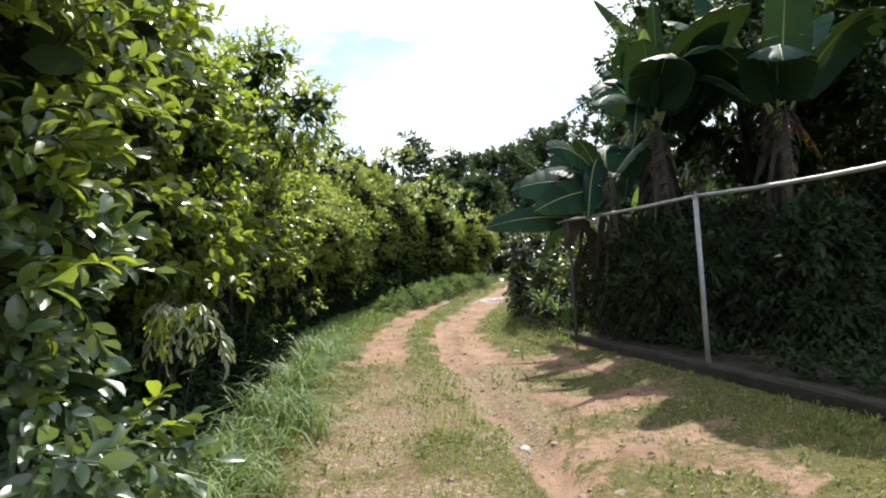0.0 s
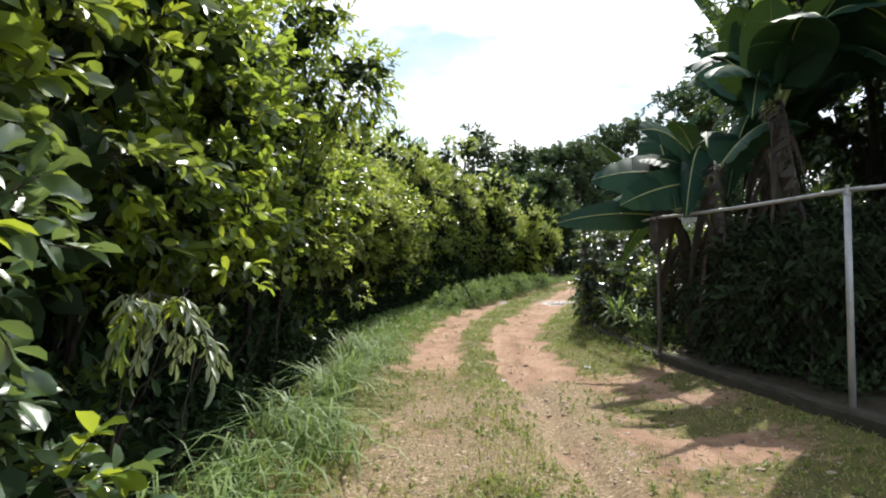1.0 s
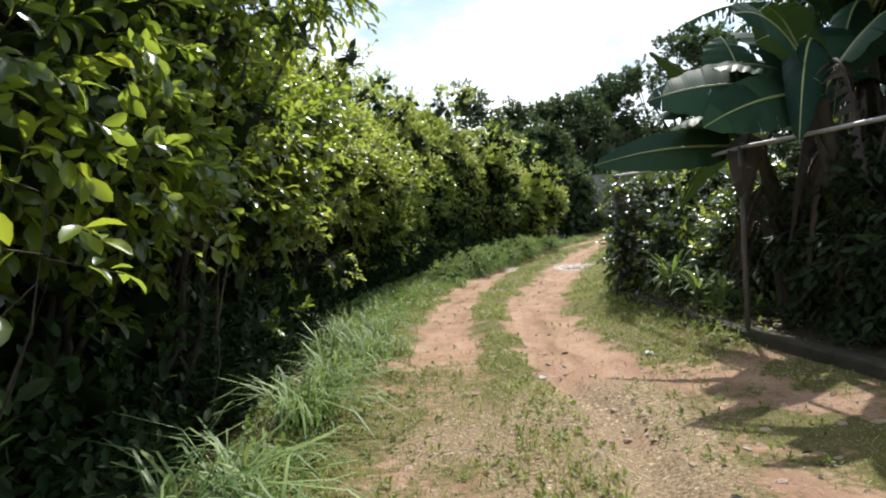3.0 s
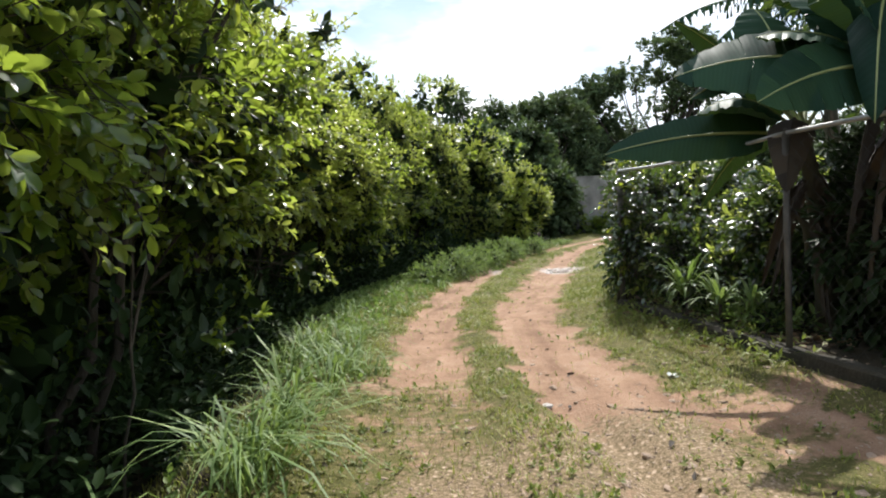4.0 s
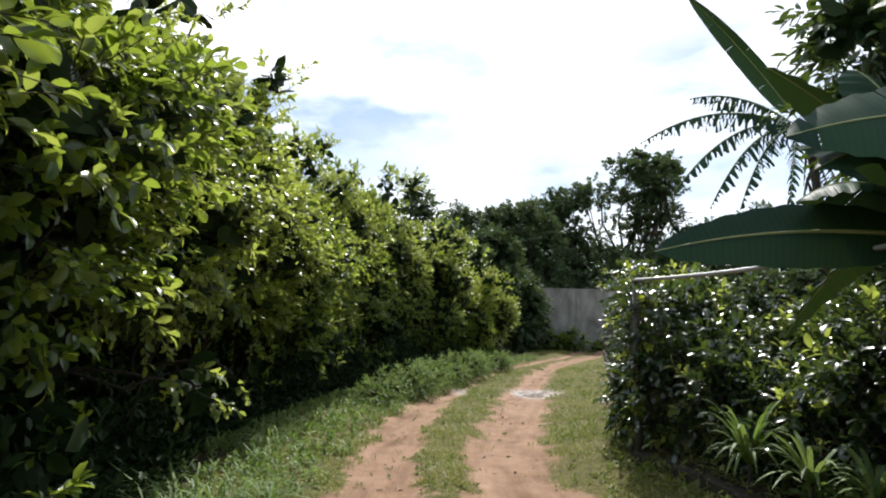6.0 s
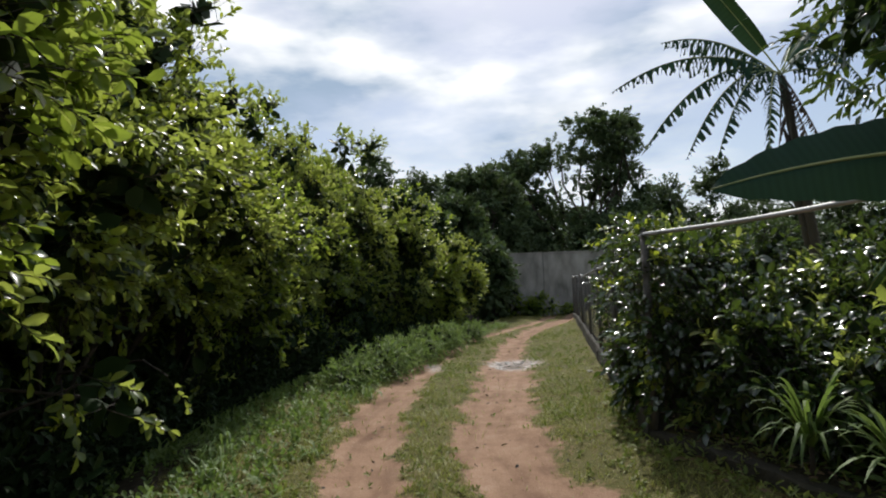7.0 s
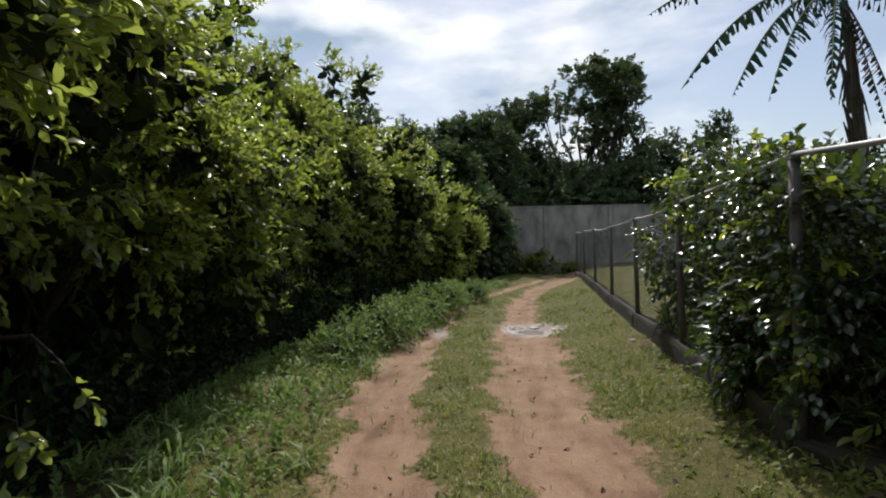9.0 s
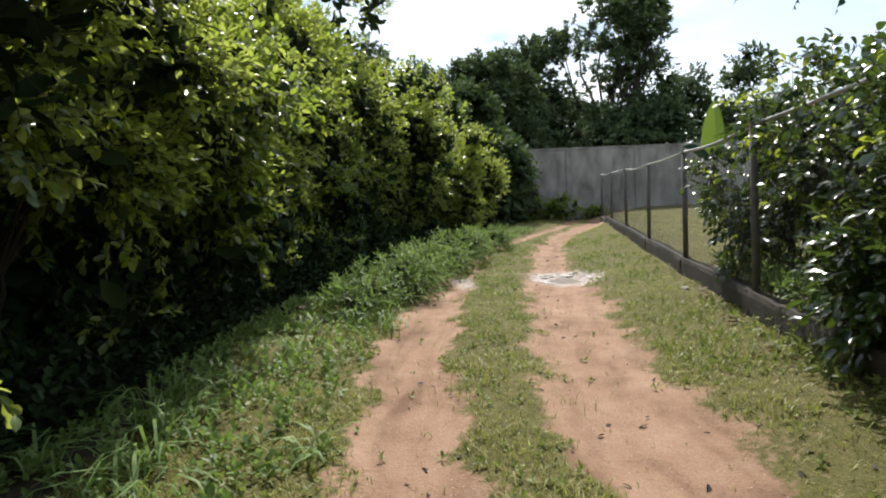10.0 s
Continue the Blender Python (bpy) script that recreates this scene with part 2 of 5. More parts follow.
def flecks(base, scale, size, tone):
    """Small pale or dark bits strewn over a colour."""
    v = gn.new("ShaderNodeTexVoronoi")
    v.inputs["Scale"].default_value, v.inputs["Randomness"].default_value = scale, 1.0
    gl.new(gc.outputs["Object"], v.inputs["Vector"])
    r = ramp(gn, [(size * 0.6, (1, 1, 1)), (size, (0, 0, 0))])
    gl.new(v.outputs["Distance"], r.inputs["Fac"])
    sel = noise_node(gn, gl, scale * 0.35, 2, gc.outputs["Object"])
    cut = ramp(gn, [(0.5, (0, 0, 0)), (0.56, (1, 1, 1))])
    gl.new(sel.outputs["Fac"], cut.inputs["Fac"])
    both = gn.new("ShaderNodeMath")
    both.operation = "MULTIPLY"
    gl.new(r.outputs["Color"], both.inputs[0])
    gl.new(cut.outputs["Color"], both.inputs[1])
    c = gn.new("ShaderNodeRGB")
    c.outputs[0].default_value = (*tone, 1)
    return blend(both.outputs[0], base, c.outputs[0])


turf_a, turf_fac = toned(7, [(0.3, (0.038, 0.045, 0.013)), (0.45, (0.081, 0.085, 0.022)), (0.58, (0.129, 0.114, 0.039)), (0.72, (0.230, 0.164, 0.088))])
turf_b, _ = toned(70, [(0.35, (0.026, 0.028, 0.009)), (0.5, (0.101, 0.097, 0.028)), (0.65, (0.240, 0.179, 0.096))], 0.75)
half_way = gn.new("ShaderNodeValue")
half_way.outputs[0].default_value = 0.55
turf = flecks(blend(half_way.outputs[0], turf_a, turf_b), 40, 0.22, (0.307, 0.237, 0.160))
earth_a, earth_fac = toned(2.6, [(0.32, (0.149, 0.084, 0.052)), (0.45, (0.269, 0.164, 0.106)), (0.58, (0.342, 0.225, 0.152)), (0.75, (0.435, 0.314, 0.235))])
earth_b, _ = toned(60, [(0.3, (0.186, 0.105, 0.063)), (0.55, (0.342, 0.218, 0.143)), (0.75, (0.465, 0.339, 0.248))], 0.75)
earth = blend(half_way.outputs[0], earth_a, earth_b)
ruts = gn.new("ShaderNodeCombineXYZ")
gl.new(mask("across"), ruts.inputs["X"])
gl.new(mask("ahead"), ruts.inputs["Y"])
worn = noise_node(gn, gl, 1.0, 5, ruts.outputs["Vector"], 0.6)
worn_ramp = ramp(gn, [(0.32, (0.66, 0.62, 0.6)), (0.52, (1.0, 1.0, 1.0)), (0.68, (1.1, 1.1, 1.12))])
gl.new(worn.outputs["Fac"], worn_ramp.inputs["Fac"])
times = gn.new("ShaderNodeMixRGB")
times.blend_type = "MULTIPLY"
times.inputs["Fac"].default_value = 1.0
gl.new(earth, times.inputs["Color1"])
gl.new(worn_ramp.outputs["Color"], times.inputs["Color2"])
earth = times.outputs["Color"]
earth = flecks(flecks(earth, 26, 0.14, (0.511, 0.408, 0.327)), 17, 0.1, (0.101, 0.061, 0.041))
rubble, rubble_fac = toned(38, [(0.34, (0.068, 0.057, 0.028)), (0.46, (0.171, 0.126, 0.071)), (0.58, (0.314, 0.230, 0.147)), (0.7, (0.510, 0.393, 0.294))], 0.75)
rubble = flecks(flecks(rubble, 15, 0.3, (0.490, 0.375, 0.275)), 24, 0.2, (0.568, 0.459, 0.367))
# dark soil tone that paints in the shade under hedge and yard trees
shade_soil, _ = toned(6, [(0.3, (0.02, 0.016, 0.01)), (0.6, (0.05, 0.04, 0.025)), (0.8, (0.1, 0.075, 0.045))])
mud, _ = toned(9, [(0.3, (0.2, 0.16, 0.13)), (0.5, (0.4, 0.34, 0.3)), (0.65, (0.6, 0.55, 0.51))], 0.7)
colour = blend(edged(mask("bare")), turf, earth)
colour = blend(edged(mask("stony"), 0.4, 0.6, 22), colour, rubble)
colour = blend(edged(mask("damp"), 0.4, 0.6, 8), colour, mud)
colour = blend(edged(mask("ground_shade"), 0.4, 0.6, 6), colour, shade_soil)
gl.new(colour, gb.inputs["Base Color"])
gb.inputs["Roughness"].default_value = 0.95
gb.inputs["Specular IOR Level"].default_value = 0.2
gf = noise_node(gn, gl, 26, 8, gc.outputs["Object"], 0.7)
gbump = gn.new("ShaderNodeBump")
gbump.inputs["Strength"].default_value, gbump.inputs["Distance"].default_value = 0.8, 0.022
gl.new(gf.outputs["Fac"], gbump.inputs["Height"])
gl.new(gbump.outputs["Normal"], gb.inputs["Normal"])

WATER, _n, _l, _b = material("muddy_water")
_t = noise_node(_n, _l, 7, 3)
_r = ramp(_n, [(0.3, (0.3, 0.25, 0.21)), (0.7, (0.42, 0.37, 0.33))])
_l.new(_t.outputs["Fac"], _r.inputs["Fac"])
_l.new(_r.outputs["Color"], _b.inputs["Base Color"])
_b.inputs["Roughness"].default_value, _b.inputs["IOR"].default_value = 0.12, 1.33
_k = _n.new("ShaderNodeBump")
_k.inputs["Strength"].default_value, _k.inputs["Distance"].default_value = 0.06, 0.01
_l.new(_t.outputs["Fac"], _k.inputs["Height"])
_l.new(_k.outputs["Normal"], _b.inputs["Normal"])

# ---- builders ----
rng = np.random.default_rng(7)
ORIGIN = {}


def thing(name, at, label, category, group="", kind=""):
    e = new(name)
    e.location = at
    e.empty_display_size = 0.2
    ORIGIN[e.name] = np.array(at, float)
    return tagged(e, label, category, group, kind)


def mesh_of(name, v, faces, mats, index=None, smooth=True):
    me = bpy.data.meshes.new(name)
    me.from_pydata(v.tolist() if isinstance(v, np.ndarray) else v, [], faces)
    for m in mats:
        me.materials.append(m)
    if index is not None:
        me.polygons.foreach_set("material_index", np.asarray(index, np.int32))
    if smooth:
        me.polygons.foreach_set("use_smooth", np.ones(len(me.polygons), bool))
    me.update()
    return me


def part(name, v, faces, mats, parent, label="", index=None, smooth=True):
    """One mesh under a thing or under a part; v in world places."""
    o = ORIGIN[parent.name]
    mats = mats if isinstance(mats, (list, tuple)) else [mats]
    ob = new(name, mesh_of(name, np.asarray(v, float) - o, faces, mats, index, smooth))
    ob.parent = parent
    ORIGIN[ob.name] = o
    return tagged(ob, label) if label else ob


def solo(name, v, faces, mats, label, category, kind="", group="", index=None, smooth=True):
    mats = mats if isinstance(mats, (list, tuple)) else [mats]
    return tagged(new(name, mesh_of(name, v, faces, mats, index, smooth)), label, category, group, kind)


class Heap:
    """Gathers pieces of geometry for one mesh."""

    def __init__(self):
        self.v, self.f, self.m, self.n = [], [], [], 0

    def add(self, v, faces, mat=0):
        v = np.asarray(v, float)
        for f in faces:
            if len(f):
                self.f.extend((np.asarray(f) + self.n).tolist())
                self.m.extend([mat] * len(f))
        self.v.append(v)
        self.n += len(v)
        return self

    def all(self):
        return np.concatenate(self.v), self.f, self.m


def unit(a):
    return a / np.maximum(np.linalg.norm(a, axis=-1, keepdims=True), 1e-9)


def tube(points, radii, sides=8, cap=True):
    """A tapered tube along points."""
    p, r = np.asarray(points, float), np.asarray(radii, float)
    d = unit(np.gradient(p, axis=0))
    ref = np.where(np.abs(d[:, 2:3]) > 0.9, np.array([[1.0, 0, 0]]), np.array([[0, 0, 1.0]]))
    s = unit(np.cross(d, ref))
    u = np.cross(s, d)
    a = np.linspace(0, 2 * np.pi, sides, endpoint=False)
    ring = s[:, None] * np.cos(a)[None, :, None] + u[:, None] * np.sin(a)[None, :, None]
    v = (p[:, None] + ring * r[:, None, None]).reshape(-1, 3)
    f = []
    for i in range(len(p) - 1):
        for j in range(sides):
            k = (j + 1) % sides
            f.append((i * sides + j, i * sides + k, (i + 1) * sides + k, (i + 1) * sides + j))
    if cap:
        f.append(tuple(range(sides - 1, -1, -1)))
        f.append(tuple((len(p) - 1) * sides + j for j in range(sides)))
    return v, f


def wires(a, b, r):
    """Many straight three-sided wires from a to b."""
    d = unit(b - a)
    s = unit(np.cross(d, np.array([0.3, 0.9, 0.1])))
    u = np.cross(s, d)
    v = []
    for q in (0, 2.094, 4.189):
        o = (s * math.cos(q) + u * math.sin(q)) * r
        v += [a + o, b + o]
    v = np.stack(v, 1).reshape(-1, 3)
    base = np.arange(len(a))[:, None] * 6
    f = np.concatenate([base + np.array([[0, 2, 3, 1]]), base + np.array([[2, 4, 5, 3]]), base + np.array([[4, 0, 1, 5]])])
    return v, f


LEAF_XYZ = np.array([(0, 0, 0), (0.52, 0, -0.02), (1, 0, -0.2), (0.2, 0.3, 0.04), (0.52, 0.5, 0.06), (0.83, 0.36, -0.04), (0.2, -0.3, 0.04), (0.52, -0.5, 0.06), (0.83, -0.36, -0.04)])
LEAF_T = np.array([(0, 1, 3), (3, 1, 4), (4, 1, 5), (5, 1, 2), (1, 0, 6), (1, 6, 7), (1, 7, 8), (1, 8, 2)])
CHIP_XYZ = np.array([(0, 0, 0), (0.28, 0.44, 0.05), (0.7, 0.42, 0.03), (1, 0, -0.1), (0.7, -0.42, 0.03), (0.28, -0.44, 0.05)])
CHIP_T = np.array([(0, 2, 1), (0, 3, 2), (0, 4, 3), (0, 5, 4)])


def leaves(p, d, up, length, width, fine=True):
    """Single leaves at p that point along d, their faces turned towards up."""
    d = unit(d)
    s = unit(np.cross(up, d))
    n = np.cross(d, s)
    t = LEAF_XYZ if fine else CHIP_XYZ
    length, width = np.broadcast_to(length, len(p))[:, None, None], np.broadcast_to(width, len(p))[:, None, None]
    v = p[:, None] + d[:, None] * t[None, :, :1] * length + s[:, None] * t[None, :, 1:2] * width + n[:, None] * t[None, :, 2:] * length
    base = np.arange(len(p))[:, None, None] * len(t)
    if fine:
        return v.reshape(-1, 3), [(base + LEAF_T[None]).reshape(-1, 3)]
    return v.reshape(-1, 3), [(base + CHIP_T[None]).reshape(-1, 3)]


def sprays(roots, ways, twig, per, length, width, fine, droop=0.25, tip=0.0):
    """Twigs with leaves in turn on both sides: the leaves' places, ways and facings, and each twig's ends."""
    n = len(roots)
    ways = unit(ways)
    side = unit(np.cross(ways, rng.normal(size=(n, 3))))
    top = np.cross(side, ways)
    k = np.linspace(0.12, 1.0, per) ** (1 - 0.4 * tip)
    tw = (twig * rng.uniform(0.6, 1.3, n))[:, None, None]
    sag = np.array([0, 0, -1.0])
    p = roots[:, None] + ways[:, None] * k[None, :, None] * tw + sag * (k ** 2)[None, :, None] * tw * droop
    turn = rng.uniform(0, 6.28, (n, 1)) + np.arange(per)[None] * 2.4
    out = side[:, None] * np.cos(turn)[..., None] + top[:, None] * np.sin(turn)[..., None]
    d = out * (1.15 - 0.75 * k)[None, :, None] + ways[:, None] * (0.45 + 0.5 * k)[None, :, None] + sag * droop * 1.2 + rng.normal(size=p.shape) * (0.18 + 0.2 * tip)
    up = np.array([0.12, -0.1, 1.0]) + rng.normal(size=p.shape) * (0.42 + 0.25 * tip) + ways[:, None] * (0.25 + 0.5 * tip)
    size = rng.uniform(0.7, 1.25, (n, per))
    return leaves(p.reshape(-1, 3), d.reshape(-1, 3), up.reshape(-1, 3), (length * size).ravel(), (width * size).ravel(), fine), roots, p[:, -1]


def vnoise(x, y, scale, seed=0):
    """Smooth value noise, about 0 to 1."""
    table = np.random.default_rng(seed + 101).random((64, 64))
    x, y = np.asarray(x, float) * scale + 900.0, np.asarray(y, float) * scale + 900.0
    i, j = np.floor(x).astype(int), np.floor(y).astype(int)
    u, w = x - i, y - j
    u, w = u * u * (3 - 2 * u), w * w * (3 - 2 * w)
    g = lambda a, b: table[a % 64, b % 64]
    return (g(i, j) * (1 - u) + g(i + 1, j) * u) * (1 - w) + (g(i, j + 1) * (1 - u) + g(i + 1, j + 1) * u) * w


def step(a, b, x):
    t = np.clip((x - a) / (b - a), 0, 1)
    return t * t * (3 - 2 * t)


# ---- the lie of the land ----
LANE_Y = [-8, 0, 3, 5, 7, 9, 11, 13, 15, 17, 19.5, 21.5, 24, 27, 30, 32, 35]
VERGE = [-1.1, -1.1, -1.15, -1.2, -1.45, -1.6, -1.7, -1.7, -1.7, -1.5, -1.1, -0.6, 0.1, 1.3, 3.2, 4.5, 6.0]
MID_L = [0.1, 0.1, -0.05, -0.15, -0.28, -0.45, -0.7, -0.85, -0.95, -0.75, -0.35, 0.1, 0.7, 1.8, 3.6, 4.9, 6.6]
MID_R = [0.9, 0.9, 0.8, 0.65, 0.45, 0.05, -0.2, -0.3, -0.3, 0.05, 0.65, 1.1, 1.8, 2.7, 4.1, 5.3, 7.2]
RUT_R = [2.3, 2.3, 2.2, 2.1, 1.85, 1.35, 0.85, 0.72, 0.85, 1.25, 1.75, 2.1, 2.6, 3.4, 4.9, 6.2, 9.0]
FENCE_Y, FENCE_X = [-8, 6.43, 9.85, 13.7, 24.3, 33.9, 60], [6.35, 3.05, 2.27, 1.68, 4.53, 7.08, 14.0]
HEDGE_Y, HEDGE_X = [-8, 3, 8, 11, 14, 17, 20, 24, 27, 31, 36], [-1.95, -2.0, -2.3, -2.85, -3.5, -3.3, -2.7, -1.4, 0.1, 2.3, 4.6]


def lane(table, y):
    return np.interp(y, LANE_Y, table)


def inside(x, a, b, soft):
    return step(a - soft, a + soft, x) * (1 - step(b - soft, b + soft, x))


def ground_z(x, y):
    x, y = np.asarray(x, float), np.asarray(y, float)
    z = np.interp(y, [-8, 0, 3, 6, 9, 12, 16, 21.5, 24, 30, 36, 45, 400], [0.1, 0.05, -0.03, -0.1, -0.15, -0.19, -0.19, -0.11, -0.05, 0.13, 0.38, 0.6, 1.0])
    fence, hedge = np.interp(y, FENCE_Y, FENCE_X), np.interp(y, HEDGE_Y, HEDGE_X)
    rut = np.maximum(inside(x, lane(VERGE, y) + 0.1, lane(MID_L, y), 0.2), inside(x, lane(MID_R, y), lane(RUT_R, y), 0.22) * (0.5 + 0.5 * step(8, 12, y)))
    z = z - 0.055 * rut
    z = z - 0.12 * np.exp(-((x - lane(MID_R, y) - 0.12 - 0.1 * np.sin(y * 1.7)) / 0.17) ** 2) * (1 - step(9, 12, y))
    z = z + 0.13 * step(0, 1, (x - lane(RUT_R, y)) / np.maximum(fence - lane(RUT_R, y), 0.3)) + (0.12 + 0.1 * step(12, 15, y)) * step(-0.05, 0.1, x - fence)
    z = z + 0.05 * step(0, 0.6, lane(VERGE, y) - x) - 0.32 * step(-0.15, 0.9, hedge - x)
    z = z - 0.06 * np.exp(-(((x - 1.78) / 0.42) ** 2 + ((y - 21.5) / 0.6) ** 2))
    near = step(60, 30, np.abs(y)) if np.ndim(y) == 0 else 1 - step(30, 60, np.abs(y))
    return z + near * (0.035 * (vnoise(x, y, 1.1, 1) - 0.5) + 0.022 * (vnoise(x, y, 3.1, 2) - 0.5) + 0.005 * (vnoise(x, y, 7.0, 3) - 0.5))


def bare_at(x, y):
    """How bare the ground is, 0 to 1."""
    x = x + 0.12 * (vnoise(x, y, 0.8, 41) - 0.5) + 0.34 * (vnoise(x, y, 4.5, 42) - 0.5)
    left = inside(x, lane(VERGE, y), lane(MID_L, y), 0.24) * (0.36 + 0.64 * step(8.5, 12, y))
    right = inside(x, lane(MID_R, y), lane(RUT_R, y), 0.3) * (0.4 + 0.6 * step(7.5, 10.5, y))
    gully = np.exp(-((x - lane(MID_R, y) - 0.18) / 0.26) ** 2) * (1 - step(10, 13, y))
    patch = 0.62 * (vnoise(x, y, 1.3, 5) > 0.55) * inside(x, 1.0, 2.6, 0.5) * (1 - step(8.5, 10.5, y))
    litter = 0.6 * inside(x, np.interp(y, FENCE_Y, FENCE_X) + 0.1, np.interp(y, FENCE_Y, FENCE_X) + 2.0, 0.3) * inside(y, 9.5, 14, 0.8)
    return np.clip(np.maximum.reduce([left, right, gully, patch, litter]) * (0.86 + 0.28 * vnoise(x, y, 0.8, 31)) + 0.34 * (vnoise(x, y, 3.0, 6) - 0.5) + 0.34 * (vnoise(x, y, 8.0, 7) - 0.5), 0, 1)


def spread(a, b, fine, far, coarse):
    inner = np.arange(a, b + 1e-6, fine)
    out = np.geomspace(fine * 2, far, coarse)
    return np.concatenate([(a - out)[::-1], inner, b + out])


gx, gy = spread(-4.6, 5.2, 0.085, 600, 26), spread(-2.0, 33.0, 0.11, 700, 26)
X, Y = np.meshgrid(gx, gy)
Z = ground_z(X, Y)
nx, ny = len(gx), len(gy)
ii = np.arange(ny - 1)[:, None] * nx + np.arange(nx - 1)[None]
gq = np.stack([ii, ii + 1, ii + nx + 1, ii + nx], -1).reshape(-1, 4)
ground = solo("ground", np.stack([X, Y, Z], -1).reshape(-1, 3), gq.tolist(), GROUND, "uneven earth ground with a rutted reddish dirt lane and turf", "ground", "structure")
xf, yf = X.ravel(), Y.ravel()
hedge_line, fence_line = np.interp(yf, HEDGE_Y, HEDGE_X), np.interp(yf, FENCE_Y, FENCE_X)
MASKS = {
    "bare": bare_at(xf, yf),
    "stony": np.clip(inside(xf, -1.3, 1.2, 0.35) * (1 - step(7.5, 11, yf)) * (0.3 + 0.6 * vnoise(xf, yf, 1.6, 8)), 0, 1),
    "across": (xf - lane(MID_R, yf)) * 3.2,
    "ahead": yf * 0.6,
    "damp": np.maximum(np.exp(-(((xf - 1.8) / 0.75) ** 2 + ((yf - 21.5) / 1.0) ** 2)), 0.6 * np.exp(-(((xf + 0.05) / 0.35) ** 2 + ((yf - 21.6) / 1.6) ** 2))),
    # where ground is coloured as shaded: hedge foot and yard behind the fence
    "ground_shade": np.clip(step(-0.6, 0.1, hedge_line - xf) + 1.0 * inside(xf, fence_line + 0.05, fence_line + 6, 0.1) * (1 - step(17, 19.5, yf)) * step(-2, 4, yf), 0, 1),
}
for key, values in MASKS.items():
    at = ground.data.attributes.new(key, "FLOAT", "POINT")
    at.data.foreach_set("value", values.astype(np.float32))

# puddle in the wheel track
ang = np.linspace(0, 2 * np.pi, 40, endpoint=False)
rad = 1 + 0.22 * np.sin(2 * ang + 0.6) + 0.14 * np.sin(5 * ang + 1.0) + 0.08 * np.sin(9 * ang)
px, py = 1.75 + 0.33 * rad * np.cos(ang), 21.4 + 0.48 * rad * np.sin(ang)
pz = float(ground_z(1.78, 21.5)) + 0.03
pv = [(1.75, 21.4, pz)] + [(a, b, pz) for a, b in zip(px, py)]
solo("puddle", np.array(pv), [(0, 1 + i, 1 + (i + 1) % 40) for i in range(40)], WATER, "shallow muddy puddle shining with sky in the wheel track", "puddle", "structure")

# ---- fence ----


def box(x0, x1, y0, y1, z0, z1):
    v = [(x, y, z) for z in (z0, z1) for x, y in ((x0, y0), (x1, y0), (x1, y1), (x0, y1))]
    return np.array(v), [(3, 2, 1, 0), (4, 5, 6, 7), (0, 1, 5, 4), (1, 2, 6, 5), (2, 3, 7, 6), (3, 0, 4, 7)]


def wall_strip(a, b, half, heights, steps, wobble, seed):
    """A low wall from a to b whose top and faces are uneven; heights: top over the ground on each side."""
    r = np.random.default_rng(seed)
    a, b = np.array(a), np.array(b)
    side = np.array([b[1] - a[1], a[0] - b[0]]) / np.linalg.norm(b - a)
    v = []
    for k in np.linspace(0, 1, steps + 1):
        c = a + (b - a) * k
        g = float(ground_z(c[0] - 0.25, c[1]))
        for off, z in ((-half * 1.25, g - 0.3), (-half, g + heights * 0.8), (-half * 0.8, g + heights), (half * 0.8, g + heights), (half, g + heights * 0.85), (half * 1.2, g - 0.3)):
            q = c + side * (off + r.normal() * wobble)
            v.append((q[0], q[1], z + r.normal() * wobble))
    f = []
    for i in range(steps):
        for j in range(5):
            f.append((i * 6 + j, (i + 1) * 6 + j, (i + 1) * 6 + j + 1, i * 6 + j + 1))
    f += [(5, 4, 3, 2, 1, 0), tuple(steps * 6 + j for j in range(6))]
    return np.array(v), f


POST_Y = [-0.4, 3.0, 6.43, 9.85, 13.7, 16.9, 20.1, 23.5, 27.0, 30.5, 33.9]
POSTS = [(float(np.interp(y, FENCE_Y, FENCE_X)), y) for y in POST_Y]
kerb_wall = thing("kerb_wall", (POSTS[4][0], POSTS[4][1], float(ground_z(*POSTS[4]))), "low mossy concrete footing under the wire fence", "kerb", kind="structure")
fence = thing("chain_link_fence", (POSTS[4][0], POSTS[4][1], float(ground_z(*POSTS[4]))), "rusty galvanised chain-link fence with pipe posts and top rail", "fence")
RAIL_Z = [2.12, 2.1, 2.06, 2.04, 2.05, 1.98, 1.94, 1.93, 2.0, 2.06, 2.14]


def netting(a, b, z0, z1, pitch, thick):
    """Chain-link mesh between two posts: zigzag wires woven side by side."""
    a, b = np.array(a), np.array(b)
    run = np.linalg.norm(b - a)
    cols, rows = int(run / pitch), int((z1 - z0) / pitch)
    way = (b - a) / run
    A, B = [], []
    for i in range(cols):
        zz = z0 + np.arange(rows + 1) * (z1 - z0) / rows
        off = (i + 0.5 + 0.53 * (((np.arange(rows + 1) + i) % 2) * 2 - 1)) * pitch
        bulge = 0.012 * np.sin(zz * 3 + i * 0.13)
        q = np.stack([a[0] + way[0] * off + way[1] * bulge, a[1] + way[1] * off - way[0] * bulge, zz], -1)
        A.append(q[:-1])
        B.append(q[1:])
    return wires(np.concatenate(A), np.concatenate(B), thick)


